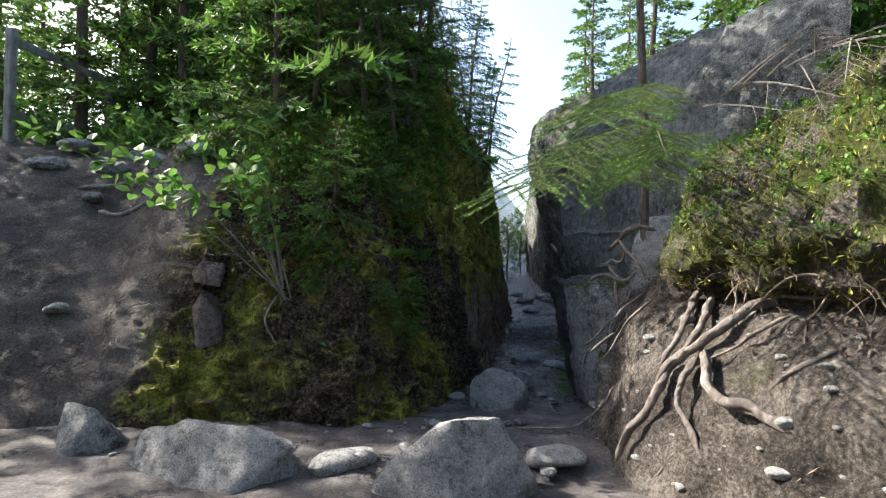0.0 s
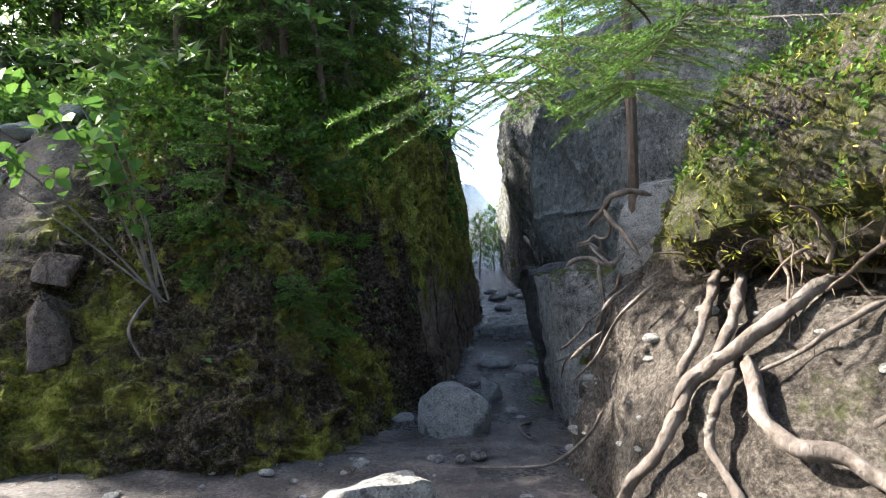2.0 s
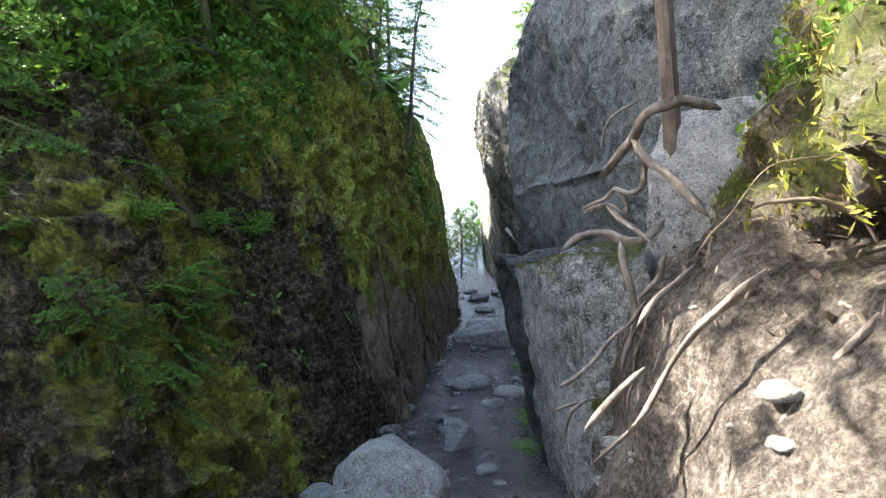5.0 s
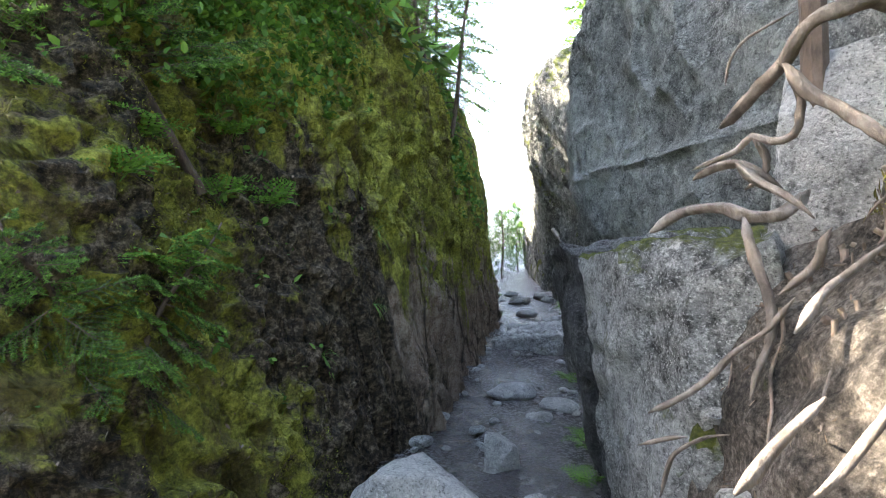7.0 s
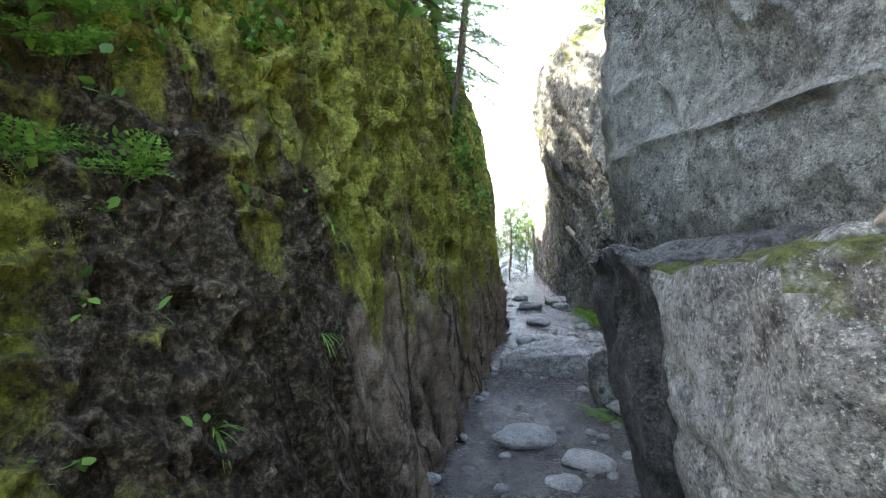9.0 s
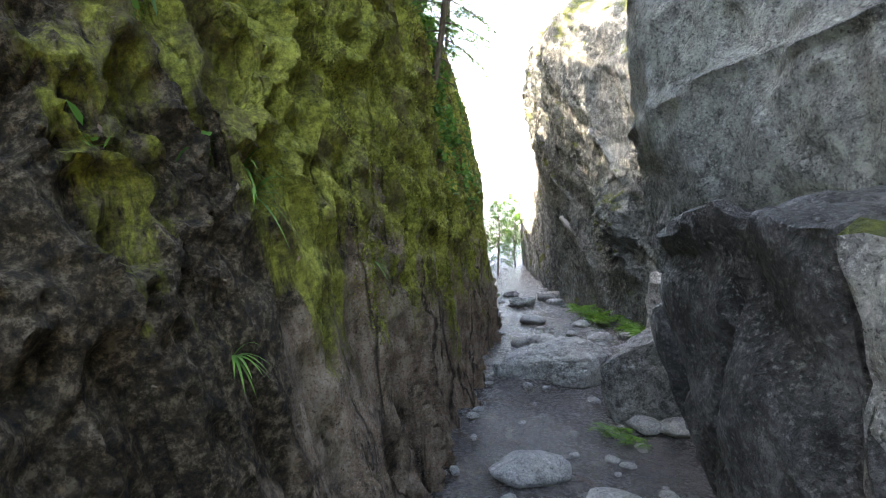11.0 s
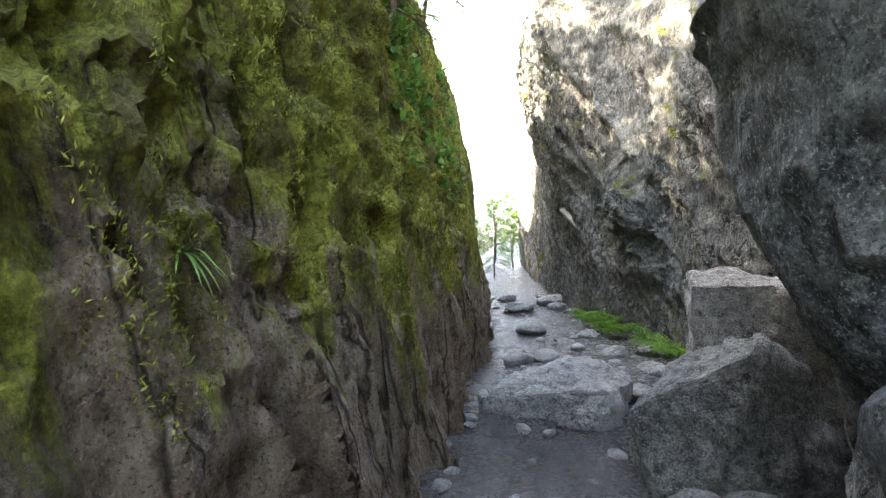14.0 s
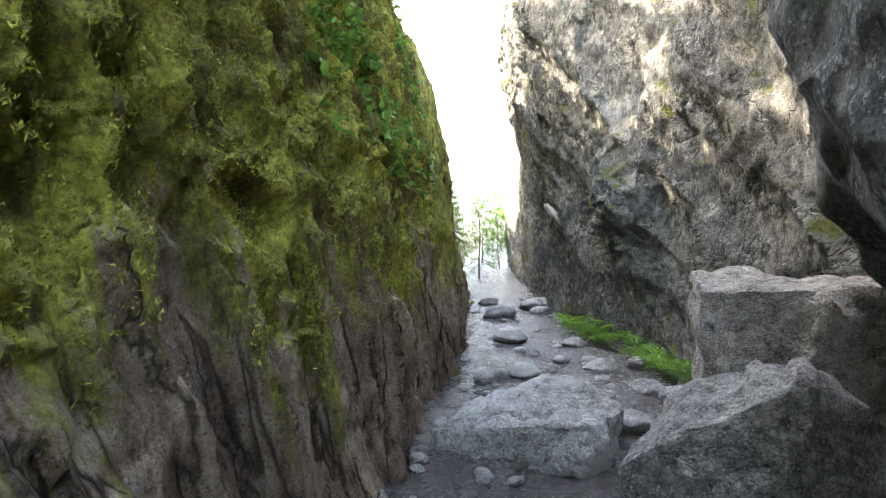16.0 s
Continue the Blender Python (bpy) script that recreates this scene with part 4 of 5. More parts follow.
for k in range(14):
    start = Vector((1.9 + 0.08 * k, 6.4 - 0.1 * k, 2.9 + 0.02 * k))
    branch(dry, dry, dry, start, (rand_dir(rnd) * 0.5 + Vector((0.1, -0.7, -0.1))).normalized(), rnd.uniform(0.5, 1.0), rnd, 0.3, 14, 0, dead=1.0)
tree = tagged(new("spruce_tree"), "old spruce on the brow with dead grey lower branches", "tree")
tree.location = (1.75, 6.9, 1.9)
trunk = Soup()
trunk.tube([Vector((-0.25 + 0.02 * math.sin(k), 0.25 + 0.03 * k, -0.8 + 0.8 * k)) for k in range(12)], 0.05, 0.03, 9, 0.15)
for nm, soup, mat, lab in (("trunk", trunk, M_bark, "brown trunk"), ("branch", wood, M_bark, ""), ("needles", green, M_needle, "green needles"), ("young_growth", tips, M_young, "bright young shoots"), ("dead_wood", dry, M_dead, "dead grey twigs")):
    if nm != "trunk":
        soup.v = [(x - 1.75, y - 6.9, z - 1.9) for x, y, z in soup.v]
    ob = new(nm, soup.mesh(nm, mat))
    ob.parent = tree
    if lab:
        tagged(ob, lab)


# ---- roots ----
def root(pts, r0, r1, seed, label="weathered grey-brown tree root bare of soil", wood=M_root, lift=(-0.03, -0.03, 0.02)):
    r0, r1 = 0.74 * r0, 0.66 * r1
    line = curve_points([Vector(p) + Vector(lift) for p in pts], 0.03)
    line = [p + 0.35 * r0 * Vector((noise.noise(p * 7), noise.noise(p * 7 + Vector((9, 0, 0))), noise.noise(p * 7 + Vector((0, 9, 0))))) for p in line]
    base = line[-1].copy()
    s = Soup()
    s.tube([p - base for p in line], r0, r1, 10, 0.7, seed, 2)
    ob = tagged(new("root", s.mesh("root", wood, True)), label, "root", "bare roots of the bank")
    ob.location = base
    return ob


root([(2.05, 5.0, 1.1), (1.75, 4.9, 0.98), (1.56, 4.9, 0.84), (1.42, 4.95, 0.7), (1.28, 5.0, 0.55), (1.2, 4.95, 0.4), (1.1, 5.0, 0.2), (1.0, 5.05, 0.05), (0.92, 5.1, -0.2)], 0.05, 0.04, 1, "thick pale root crossing the bank down to the ground")
root([(1.78, 5.6, 1.12), (1.6, 5.25, 0.92), (1.42, 5.0, 0.72), (1.26, 5.0, 0.56), (1.19, 5.0, 0.44)], 0.045, 0.035, 2)
root([(1.71, 5.75, 1.1), (1.45, 5.3, 0.82), (1.25, 5.05, 0.58)], 0.04, 0.03, 3)
root([(1.49, 4.85, 0.73), (1.42, 4.6, 0.55), (1.46, 4.45, 0.47), (1.58, 4.35, 0.46), (1.7, 4.2, 0.4), (1.9, 4.0, 0.32)], 0.045, 0.04, 4, "reddish root curving over the sunlit soil")
root([(1.45, 4.88, 0.66), (1.32, 4.78, 0.52), (1.28, 4.74, 0.36), (1.33, 4.6, 0.22), (1.36, 4.5, 0.08)], 0.035, 0.025, 5)
root([(2.5, 4.4, 1.08), (2.09, 4.82, 1.1), (1.94, 5.06, 1.1), (1.85, 5.4, 1.14)], 0.025, 0.02, 6)
root([(1.95, 4.66, 0.99), (1.75, 4.65, 0.88), (1.63, 4.72, 0.76), (1.47, 4.75, 0.67)], 0.018, 0.012, 7)
root([(1.07, 6.90, 1.47), (1.12, 6.75, 1.54), (1.16, 6.62, 1.59), (1.19, 6.55, 1.66), (1.24, 6.50, 1.68), (1.36, 6.50, 1.71), (1.51, 6.55, 1.67)], 0.030, 0.033, 30, "thick looping root hugging a pale boulder", lift=(0, 0, 0))
root([(1.15, 6.60, 1.59), (1.21, 6.55, 1.47), (1.27, 6.50, 1.40), (1.31, 6.40, 1.30), (1.36, 6.35, 1.21)], 0.024, 0.027, 31, lift=(0, 0, 0))
root([(1.20, 6.65, 1.59), (1.20, 6.60, 1.46), (1.18, 6.60, 1.37), (1.13, 6.62, 1.35), (1.08, 6.66, 1.38), (1.05, 6.70, 1.34), (0.95, 6.90, 1.31)], 0.019, 0.012, 32, "bent root curling under the boulder", lift=(0, 0, 0))
root([(0.93, 7.42, 1.12), (0.99, 7.35, 1.17), (1.04, 7.20, 1.20), (1.12, 7.05, 1.19), (1.19, 6.95, 1.15), (1.28, 6.90, 1.16), (1.39, 6.95, 1.25)], 0.030, 0.033, 33, "thick root lying over the slab's top", lift=(0, 0, 0))
root([(1.16, 6.95, 1.15), (1.16, 6.85, 0.99), (1.16, 6.75, 0.84), (1.14, 6.70, 0.74), (1.10, 6.68, 0.65), (1.07, 6.68, 0.54)], 0.027, 0.015, 34, "pale forked root hanging down the bank", lift=(0, 0, 0))
root([(1.06, 6.72, 1.31), (1.11, 6.66, 1.23), (1.17, 6.60, 1.17), (1.22, 6.55, 1.09)], 0.023, 0.013, 35, "broken grey root with a pale end", lift=(0, 0, 0))
root([(0.99, 6.95, 1.29), (1.02, 6.85, 1.31), (1.08, 6.75, 1.31), (1.12, 6.70, 1.27), (1.19, 6.70, 1.21)], 0.018, 0.018, 36, lift=(0, 0, 0))
root([(1.10, 6.70, 1.39), (1.14, 6.70, 1.32), (1.13, 6.70, 1.26), (1.08, 6.75, 1.21)], 0.018, 0.018, 37, lift=(0, 0, 0))
root([(1.09, 6.90, 1.62), (1.09, 6.85, 1.69), (1.12, 6.80, 1.74), (1.18, 6.75, 1.77), (1.26, 6.70, 1.80)], 0.007, 0.006, 38, lift=(0, 0, 0))
root([(0.81, 6.05, 0.50), (0.88, 6.10, 0.55), (0.97, 6.15, 0.62), (1.06, 6.20, 0.68)], 0.018, 0.02, 39, "pale broken root on the bank", lift=(0, 0, 0))
root([(0.83, 7.00, 0.41), (0.94, 6.80, 0.55), (1.02, 6.70, 0.68), (1.12, 6.65, 0.78), (1.18, 6.60, 0.89)], 0.017, 0.012, 40, lift=(0, 0, 0))
root([(1.08, 6.40, 0.79), (1.17, 6.45, 0.89), (1.26, 6.50, 0.95), (1.36, 6.50, 1.03)], 0.015, 0.018, 41, lift=(0, 0, 0))
root([(1.17, 6.70, 0.88), (1.25, 6.65, 0.97), (1.25, 6.60, 1.04), (1.28, 6.60, 1.09)], 0.018, 0.018, 42, lift=(0, 0, 0))
root([(0.80, 6.70, 0.22), (0.83, 6.65, 0.37), (0.89, 6.55, 0.46), (0.95, 6.50, 0.49)], 0.011, 0.008, 43, lift=(0, 0, 0))
root([(0.77, 6.90, 0.32), (0.85, 6.80, 0.38), (0.90, 6.70, 0.42)], 0.012, 0.012, 44, lift=(0, 0, 0))
root([(1.36, 5.9, 1.0), (1.15, 6.0, 0.77), (1.02, 6.1, 0.5), (0.88, 6.25, 0.3)], 0.018, 0.01, 15)
root([(0.15, 6.1, -0.28), (0.45, 6.0, -0.24), (0.7, 6.0, -0.2), (0.9, 5.85, 0.02), (1.0, 5.7, 0.25)], 0.012, 0.016, 16, "thin root trailing onto the mud")
root([(0.62, 7.6, -0.4), (0.5, 7.3, -0.36), (0.55, 7.1, -0.38), (0.65, 6.9, -0.35)], 0.02, 0.012, 18, "crooked pale root beside the wet path")
root([(-5.4, 7.0, 1.95), (-5.0, 6.95, 1.9), (-4.6, 7.1, 2.15), (-4.2, 7.15, 2.3)], 0.05, 0.035, 19, "grey root lying across the steep dirt path")
root([(-6.2, 7.5, 2.35), (-5.6, 7.6, 2.4), (-5.1, 7.7, 2.6)], 0.04, 0.03, 20, "grey root lying across the steep dirt path")
root([(-2.45, 6.3, 0.95), (-2.5, 6.1, 0.7), (-2.35, 6.05, 0.45)], 0.02, 0.014, 21, "pale bent root on the mossy bank")
rnd = random.Random(177)
for p, n in spread(right_rows, 46, 8, lambda p, n, r: 0.95 < p.z < 1.2 and 3.4 < p.y < 7.0):
    i, j = nearest_on(right_rows, p.x, p.y, p.z)
    pts, w = [], rnd.uniform(-1.5, 1.5)
    for k in range(rnd.randint(6, 14)):
        q, m = surface(right_rows, int(i), int(j))
        pts.append(q + m * rnd.uniform(0.0, 0.05))
        i, j, w = i + w * 2.2, j - rnd.uniform(3.0, 5.5), w + rnd.uniform(-0.7, 0.7)
        if j < 6:
            break
    if len(pts) > 3:
        r = rnd.choice((0.008, 0.012, 0.016, 0.024))
        root(pts, r, r * 0.5, len(pts), "thin weathered root running down the bank", lift=(0, 0, 0))
fine = Soup()
rnd = random.Random(77)
for p, n in spread(right_rows, 760, 3, lambda p, n, r: 0.75 < p.z < 1.32 and 3.0 < p.y < 7.2 and r.random() < 0.9):
    pts, q, d = [p - n * 0.02], p.copy(), (n * 0.8 + rand_dir(rnd) * 0.7 + Vector((-0.2, -0.2, -0.2))).normalized()
    for _ in range(rnd.randint(4, 11)):
        q = q + d * 0.07
        d = (d + rand_dir(rnd) * 0.45 + Vector((-0.08, -0.05, -0.3))).normalized()
        pts.append(q)
    r = rnd.choice((0.003, 0.004, 0.006, 0.009, 0.013))
    fine.tube(curve_points(pts, 0.04), r, r * 0.4, 5, 0.3)
tagged(new("fine_roots", fine.mesh("fine_roots", M_thin_root, True)), "tangle of thin pale roots hanging below the brow", "roots", kind="stuff")
for k, (p, n) in enumerate(spread(right_rows, 90, 19, lambda p, n, r: p.z < 0.95 and 2.6 < p.y < 7 and p.x < 3.4)):
    small_stone(p.x, p.y, rnd.choice((0.03, 0.04, 0.05, 0.08, 0.12)), k, 37 * k, 0.9, p.z - 0.01, "little stone lodged in the eroded bank")


# ---- low plants ----
def blades(name, spots, seed, material, label, category, length, width, hang, per=1, jitter=0.03):
    """One mesh of little blades for moss or litter."""
    rnd = random.Random(seed)
    s = Soup()
    for p, n in spots:
        for _ in range(per):
            q = p + rand_dir(rnd) * jitter
            d = (n * rnd.uniform(0.3, 1.0) + rand_dir(rnd) * 0.7 + Vector((0, 0, -hang))).normalized()
            w = d.cross(rand_dir(rnd)).normalized() * width * rnd.uniform(0.6, 1.3) * 0.5
            l = length * rnd.uniform(0.6, 1.4)
            m = q + d * l * 0.55
            s.quad(q, m + w, q + d * l, m - w)
    return tagged(new(name, s.mesh(name, material)), label, category, kind="stuff")


def patchy(p, scale, cut):
    return noise.fractal(p * scale, 1.0, 2.0, 3) > cut


wall_moss = spread(left_rows, 42000, 101, lambda p, n, r: 8.6 < p.y < 15 and p.x > -1.6 and p.z < 3.3 and (p.y < 13 or r.random() < 0.4) and p.y > 9.6 + 0.5 * noise.noise(p * 2) and p.z > 0.6 + 0.35 * noise.noise(p * 1.7) and patchy(Vector((p.x, p.y * 1.5, p.z * 0.5)), 1.6, -0.1))
blades("wall_moss", wall_moss, 1, M_moss, "thick yellow-green moss hanging on the rock wall", "moss", 0.02, 0.0055, 0.5, 4, 0.02)
bank_moss = spread(left_rows, 9000, 102, lambda p, n, r: p.y < 8.0 and -3.6 < p.x and patchy(p, 1.1, 0.05))
blades("bank_moss", bank_moss, 2, M_moss, "low moss on the shaded soil bank", "moss", 0.016, 0.0045, 0.1, 6)
brow_moss = spread(right_rows, 14000, 103, lambda p, n, r: p.z > 1.14 and 2.5 < p.y < 7.4 and p.x < 4.5)
blades("brow_moss", brow_moss[::2], 3, M_moss, "shaggy green moss on the overhanging brow", "moss", 0.045, 0.012, 0.35, 4)
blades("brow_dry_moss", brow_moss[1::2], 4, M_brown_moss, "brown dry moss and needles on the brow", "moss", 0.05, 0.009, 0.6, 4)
litter_spots = spread(left_rows, 2600, 104, lambda p, n, r: p.y < 9.5 and -4.2 < p.x < -0.6 and n.z > 0.2)
blades("leaf_litter", litter_spots, 5, M_litter, "brown leaf and needle litter on the bank", "litter", 0.035, 0.016, 0.0, 1, 0.01)
dirt_spots = spread(right_rows, 1800, 105, lambda p, n, r: p.z < 1.0 and 2.5 < p.y < 7 and p.x < 3.5)
blades("soil_litter", dirt_spots, 6, M_litter, "broken twigs and litter on the eroded soil", "litter", 0.06, 0.008, 0.0, 1, 0.01)


def shrubs(name, spots, seed, label, material, leaves=26, height=0.2, leaf=0.022):
    rnd = random.Random(seed)
    s = Soup()
    for p, n in spots:
        h = height * rnd.uniform(0.6, 1.4)
        stems = [(n * 0.6 + Vector((0, 0, 0.6)) + rand_dir(rnd) * 0.5).normalized() * h for _ in range(4)]
        for d in stems:
            side = d.cross(rand_dir(rnd)).normalized() * 0.0015
            s.tri(p - side, p + side, p + d)
        for _ in range(leaves):
            d = rnd.choice(stems)
            at = p + d * rnd.uniform(0.35, 1.0) + rand_dir(rnd) * 0.02
            o = (rand_dir(rnd) + Vector((0, 0, 0.3))).normalized()
            l = leaf * rnd.uniform(0.7, 1.4)
            s.leaf(at, at + o * l * 1.5, (Vector((0, 0, 1)) + rand_dir(rnd) * 0.6), l * 0.9)
    return tagged(new(name, s.mesh(name, material)), label, "shrub", kind="stuff")


right_spots = spread(right_rows, 900, 111, lambda p, n, r: p.z > 1.55 and 2.0 < p.y < 7.5 and p.x < 5.5 and patchy(p, 0.8, -0.2))
shrubs("berry_shrubs", right_spots, 7, "low bright green berry shrubs on the brow", M_shrub)
left_spots = spread(left_rows, 1300, 112, lambda p, n, r: p.y < 10 and -4.6 < p.x < -1.1 and p.z > 1.9 - 0.3 * smooth(-3.4, -4.4, p.x) and (p.x > -3.4 or p.z > 2.5))
shrubs("berry_shrubs", left_spots, 8, "green berry shrubs covering the top of the bank", M_shrub, 30, 0.38, 0.036)
low_spots = spread(left_rows, 90, 113, lambda p, n, r: p.y < 9 and -3.8 < p.x < -0.9 and 0.2 < p.z < 1.9)
shrubs("seedlings", low_spots, 9, "small green seedlings scattered on the bank", M_leaf, 6, 0.1, 0.04)
edge_spots = spread(left_rows, 1600, 114, lambda p, n, r: 12.6 < p.y < 17 and -1.6 < p.x < -0.6 and 1.7 < p.z < 3.9 and patchy(p, 0.9, 0.0))
shrubs("wall_plants", edge_spots, 10, "green leafy plants growing out of the moss wall", M_leaf, 22, 0.2, 0.045)


rnd = random.Random(71)
under = []
for _ in range(520):
    x, y = rnd.uniform(-13, -2.6), rnd.uniform(8.6, 17)
    under.append((Vector((x, y, plateau_z(x, y) - 0.05)), Vector((0, 0, 1))))
for _ in range(260):
    x, y = rnd.uniform(3.2, 8), rnd.uniform(5.5, 16)
    under.append((Vector((x, y, floor_z(x, y) + lerp_keys(RIGHT_TOP, y))), Vector((0, 0, 1))))
shrubs("undergrowth", under, 15, "green leafy undergrowth of the forest floor", M_leaf, 34, 0.75, 0.075)


def frond_mesh(length=0.36, seed=0):
    """A fern frond: a bowed stalk with toothed leaflets in pairs."""
    s = Soup()
    pts = [Vector((0, length * f, 0.35 * length * math.sin(f * 2.2) - 0.25 * length * f * f)) for f in np.linspace(0, 1, 12)]
    s.tube(pts, 0.003, 0.001, 3)
    for k in range(3, 12):
        w = length * 0.36 * math.sin(min(1, (12.5 - k) / 9.5) * 1.5)
        for sgn in (-1, 1):
            tip = pts[k] + Vector((sgn * w, w * 0.45, -0.12 * w))
            for m in range(3):
                a = pts[k].lerp(tip, m / 3)
                b = pts[k].lerp(tip, (m + 1) / 3)
                t = w * 0.22 * (1 - 0.25 * m)
                s.quad(a, a.lerp(b, 0.5) + Vector((0, t, 0.01)), b, a.lerp(b, 0.5) + Vector((0, -t, 0.01)))
    return s.mesh("frond", M_fern)


FROND = frond_mesh()


def fern(at, out, count=6, size=1.0, seed=0, label="green fern growing on the mossy rock wall", group="ferns on the wall"):
    base = tagged(new("fern"), label, "fern", group)
    base.location = at
    rnd = random.Random(seed)
    face = math.degrees(math.atan2(out[1], out[0])) - 90
    for k in range(count):
        ob = new("frond", FROND)
        ob.parent = base
        g = size * rnd.uniform(0.75, 1.15)
        ob.matrix_basis = pose(0, 0, 0, 0, 0, face + (k / max(1, count - 1) - 0.5) * 190 + rnd.uniform(-12, 12)) @ pose(0, 0, 0, rnd.uniform(5, 40), rnd.uniform(-20, 20), 0) @ Matrix.Diagonal((g, g, g, 1))
    return base


for k, (x, y, z) in enumerate(((-1.72, 8.3, 2.15), (-1.6, 8.15, 1.9), (-1.55, 7.2, 1.55), (-1.45, 6.95, 1.3), (-1.45, 7.75, 1.35), (-1.4, 8.05, 1.3), (-1.55, 8.0, 1.7), (-1.2, 7.0, 0.95))):
    i, j = nearest_on(left_rows, x, y, z)
    p, n = surface(left_rows, i, j)
    fern(p + n * 0.01, (1, -0.4), 6, 0.75, k)
rnd = random.Random(33)
for k in range(13):
    y = 13.9 + 0.45 * k + rnd.uniform(-0.2, 0.2)
    x = lerp_keys([(13, 2.3), (15, 2.05), (17, 1.65), (19.5, 1.05), (21, 0.8)], y) - rnd.uniform(-0.05, 0.25)
    fern((x, y, floor_z(x, y)), (-1, -0.3), 7, rnd.uniform(0.6, 1.3), 40 + k, "green fern at the foot of the grey cliff", "ferns under the cliff")
for k, (x, y) in enumerate(((0.8, 9.3), (0.95, 11.6), (1.75, 11.7), (0.74, 8.4), (-0.75, 21.5), (0.8, 11.75))):
    fern((x, y, floor_z(x, y)), (-1, -0.3), 5, 0.6, 70 + k, "small fern between stones beside the path", "ferns under the cliff")


def grass_tuft(at, out, length, seed, label="tuft of long pale grass on the wall"):
    rnd = random.Random(seed)
    base = tagged(new("grass_tuft"), label, "grass")
    base.location = at
    for k in range(9):
        s = Soup()
        d = (Vector(out) + rand_dir(rnd) * 0.75).normalized()
        side = d.cross(Vector((0, 0, 1))).normalized() * 0.007
        last = None
        for f in np.linspace(0, 1, 6):
            q = d * (length * f) + Vector((0, 0, length * (0.35 * f - 0.75 * f * f)))
            w = side * (1 - f) ** 0.6
            if last:
                s.quad(last[0], last[1], q + w, q - w)
            last = (q - w, q + w)
        ob = new("blade", s.mesh("blade", M_leaf))
        ob.parent = base
    return base


for x, y, z, l, sd in ((-1.05, 9.2, 1.15, 0.24, 1), (-1.1, 9.15, 1.32, 0.2, 2), (-0.95, 8.9, 0.65, 0.14, 3), (-0.8, 10.1, 1.0, 0.16, 4), (-1.0, 8.1, 0.4, 0.14, 5)):
    i, j = nearest_on(left_rows, x, y, z)
    p, n = surface(left_rows, i, j)
    grass_tuft(p, (1, -0.3, 0.1), l, sd)


# ---- leafy trees ----
def leafy(height, seed, crown, leaves, leaf, first):
    rnd = random.Random(seed)
    wood, green = Soup(), Soup()
    trunk = [Vector((0.1 * math.sin(k * 0.8 + seed), 0.1 * math.cos(k + seed) - 0.1, height * k / 7 - 0.1)) for k in range(8)]
    wood.tube(trunk, 0.012 * height, 0.015, 8, 0.1)
    ends = []
    for k in range(26):
        f = first + (1 - first) * k / 26
        i = min(6, int(f * 7))
        at = trunk[i].lerp(trunk[i + 1], f * 7 - i)
        a = k * 2.4 + seed
        d = Vector((math.cos(a), math.sin(a), 0.5)) * crown * (1.15 - 0.7 * f) * rnd.uniform(0.6, 1.1)
        mid = at + d * 0.5 + Vector((0, 0, 0.1))
        wood.tube([at, mid, at + d], 0.012 + 0.004 * crown, 0.004, 4)
        ends += [(mid, 0.35 * d.length), (at + d, 0.4 * d.length), (at + d * 0.75, 0.4 * d.length)]
    for _ in range(leaves):
        c, r = rnd.choice(ends)
        q = c + rand_dir(rnd) * r * rnd.uniform(0.2, 1.0)
        o = (rand_dir(rnd) + Vector((0, 0, -0.4))).normalized()
        green.leaf(q, q + o * leaf * rnd.uniform(0.7, 1.3), Vector((0, 0, 1)) + rand_dir(rnd) * 0.8, leaf * 0.75)
    return wood.mesh("trunk", M_bark, True), green.mesh("leaves", M_leaf)


w, g = leafy(7.5, 5, 2.0, 3600, 0.13, 0.2)
birch = plant("leafy_tree", [(w, "slender trunk"), (g, "bright green leaves")], "leafy green tree in sunlight beyond the cleft", "tree", (-1.6, 37, 0.6), group="leafy trees")
birch.scale = (0.5, 0.5, 0.5)
for x, y, z, t, sz in ((0.6, 42, 0.8, 50, 0.6), (-2.6, 33, 0.5, 120, 0.45), (-0.6, 33.5, 0.4, 200, 0.42), (-1.0, 47, 1.0, 20, 0.7), (-4.5, 47, 1.2, 260, 0.8), (-3.6, 40, 0.9, 300, 0.6), (-9, 13, 3.7, 90, 0.8), (-5.2, 12, 3.9, 10, 0.7), (-6.5, 17, 4.2, 140, 0.9), (-12, 9, 3.6, 220, 0.9), (6.5, 10, 2.9, 70, 0.8), (5.0, 9.0, 2.8, 190, 0.7), (-3.6, 22, 5.0, 30, 0.7)):
    put_copy(birch, (x, y, z - 0.2), t, (0, 0), sz)
# the hazel by the path
rnd = random.Random(9)
stem, leaves = Soup(), Soup()
base = Vector((-2.45, 6.3, 0.95))
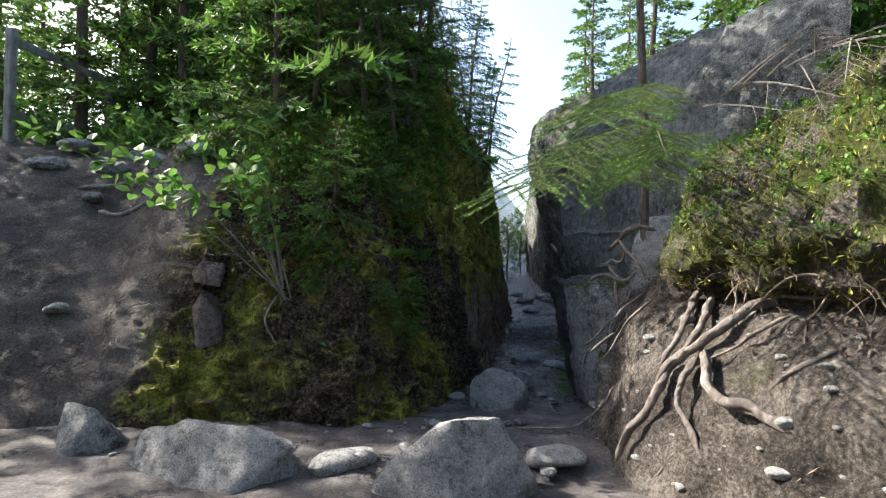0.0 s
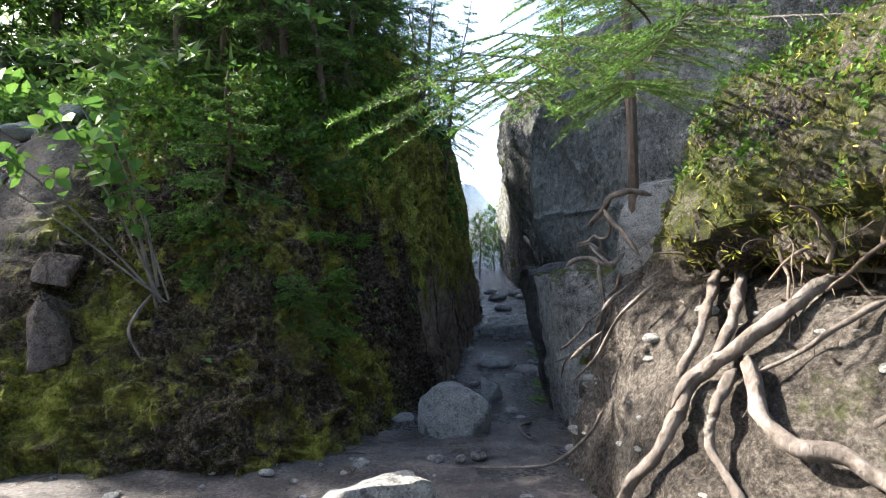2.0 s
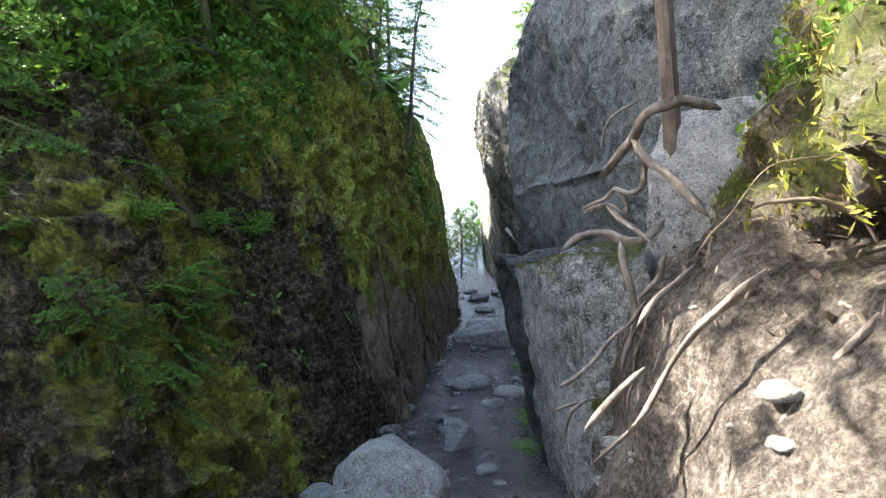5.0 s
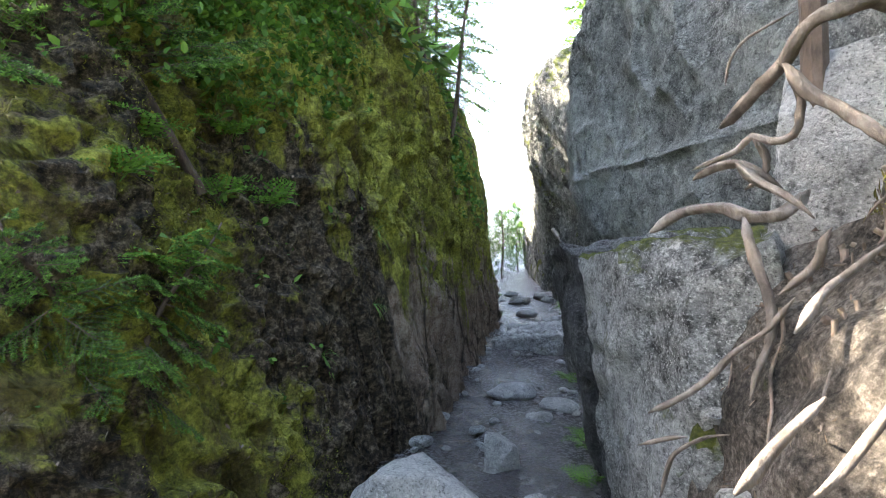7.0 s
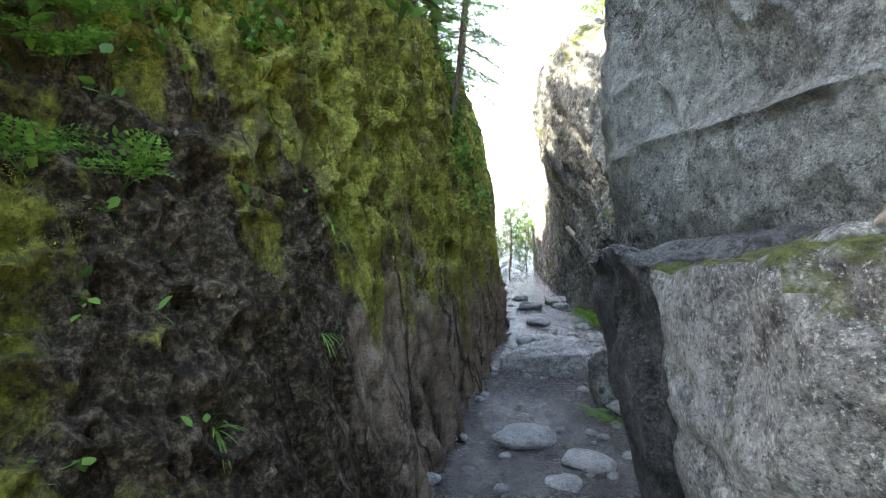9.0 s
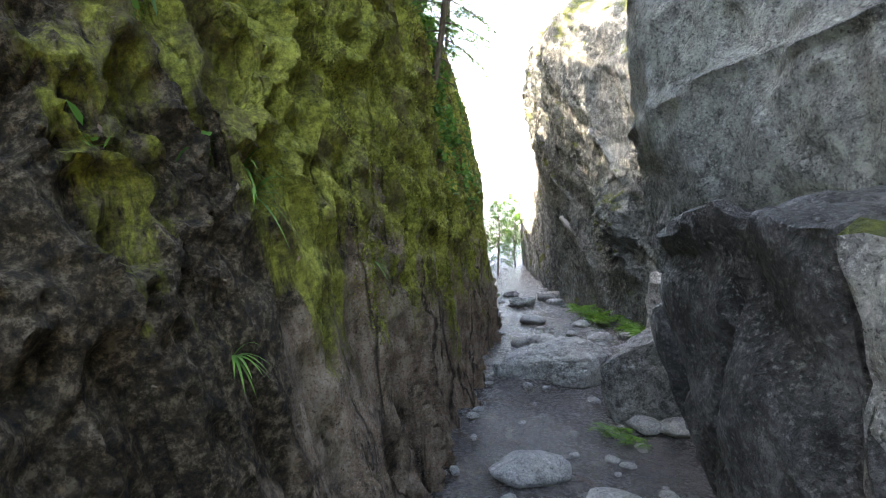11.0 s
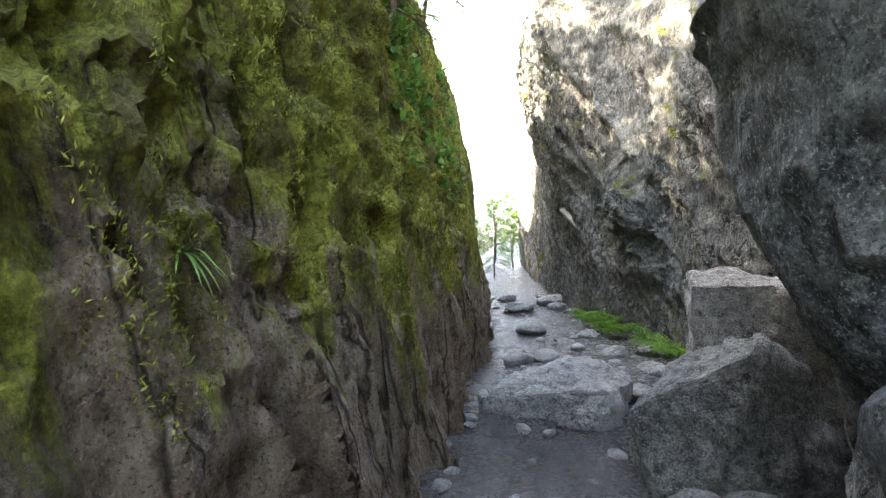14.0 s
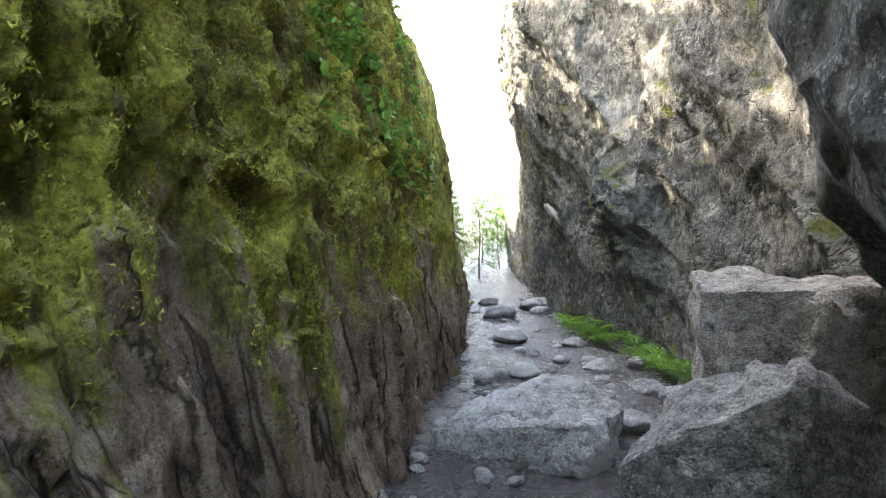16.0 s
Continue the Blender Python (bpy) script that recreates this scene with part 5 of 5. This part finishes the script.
for k, (tip, r) in enumerate((((-0.35, -0.5, 1.6), 0.022), ((-0.15, -0.35, 1.45), 0.018), ((-0.5, -0.9, 1.75), 0.014), ((-1.0, -1.3, 1.5), 0.012), ((0.05, -0.7, 1.35), 0.01), ((-1.5, -1.6, 1.55), 0.009))):
    tip = Vector(tip)
    line = curve_points([Vector((0.03 * k, 0, -0.1)), tip * 0.4 + Vector((0, 0.05, 0.12)), tip * 0.75 + Vector((0, 0, 0.1)), tip], 0.08)
    stem.tube(line, r, 0.004, 6, 0.1)
    for q in line[len(line) // 2 :]:
        for _ in range(3):
            o = (rand_dir(rnd) + Vector((-0.2, -0.3, -0.35))).normalized()
            at = q + rand_dir(rnd) * 0.12
            leaves.leaf(at, at + o * rnd.uniform(0.09, 0.15), Vector((0, 0, 1)) + rand_dir(rnd) * 0.7, rnd.uniform(0.075, 0.11))
hazel = tagged(new("sapling"), "thin leafy sapling leaning out from the mossy bank", "sapling")
hazel.location = base
for nm, soup, mat, lab in (("stem", stem, M_dead, "pale grey stems"), ("leaves", leaves, M_leaf, "broad bright green leaves")):
    ob = new(nm, soup.mesh(nm, mat))
    ob.parent = hazel
    tagged(ob, lab)

# ---- fence and stones on the upper path ----
fence = tagged(new("fence"), "weathered grey wooden fence above the dirt path", "fence")
fence.location = (-8.85, 8.65, 3.3)


def beam(name, a, b, w, h, parent):
    a, b = Vector(a), Vector(b)
    bm = bmesh.new()
    bmesh.ops.create_cube(bm, size=1)
    for v in bm.verts:
        v.co = Vector((v.co.x * w, v.co.y * (b - a).length, v.co.z * h))
    bmesh.ops.bevel(bm, geom=bm.edges, offset=min(w, h) * 0.12, segments=1, affect="EDGES")
    me = bpy.data.meshes.new(name)
    bm.to_mesh(me)
    bm.free()
    me.materials.append(M_wood)
    ob = new(name, me)
    ob.parent = parent
    ob.matrix_basis = Matrix.Translation((a + b) / 2) @ (b - a).to_track_quat("Y", "Z").to_matrix().to_4x4()


for k in range(4):
    beam("post", (-0.2 * k, 2.4 * k, -0.3), (-0.2 * k, 2.4 * k, 2.1), 0.14, 0.14, fence)
beam("rail", (0, 0, 0.55), (-0.6, 7.2, 0.75), 0.06, 0.25, fence)
beam("rail", (0, 0, 1.9), (-0.6, 7.2, 2.1), 0.06, 0.14, fence)
for k, (x, y, w) in enumerate(((-6.9, 7.6, 0.5), (-6.2, 8.0, 0.45), (-5.6, 8.2, 0.5), (-5.9, 7.4, 0.35), (-7.4, 8.6, 0.6), (-6.4, 9.0, 0.6), (-5.3, 8.9, 0.5), (-7.2, 6.6, 0.4), (-5.0, 6.0, 0.3), (-4.3, 7.4, 0.45))):
    i, j = nearest_on(left_rows, x, y)
    small_stone(x, y, w, k, 40 * k, 0.8, left_rows[i][j].z, "pale stone set in the steep dirt path")
# a dead trunk fallen against the far cliff
s = Soup()
fallen = curve_points([(0.0, 0.0, 0.0), (-0.35, 0.70, 0.61), (-0.76, 1.40, 1.23)], 0.08)
s.tube(fallen, 0.085, 0.05, 9, 0.5, 4)
dead = tagged(new("log", s.mesh("log", M_wood, True)), "pale dead trunk leaning against the far cliff", "log")
dead.location = (1.60, 18.20, 0.76)
# sticks
rnd = random.Random(3)
for k in range(46):
    y = rnd.choice((rnd.uniform(4.7, 7), rnd.uniform(9, 14.5)))
    x = rnd.uniform(-0.5, 0.5) if y > 8 else rnd.uniform(-3, 0.6)
    s = Soup()
    l = rnd.uniform(0.08, 0.35)
    a = rnd.uniform(0, 6.3)
    d = Vector((math.cos(a), math.sin(a), 0)) * l
    s.tube([d * -0.5, Vector((0.02, 0.01, 0.012)), d * 0.5], 0.006, 0.003, 5, 0.3)
    ob = tagged(new("stick", s.mesh("stick", M_bark, True)), "thin dark broken stick on the mud", "stick", "sticks on the path")
    ob.location = (x, y, floor_z(x, y) + 0.012)
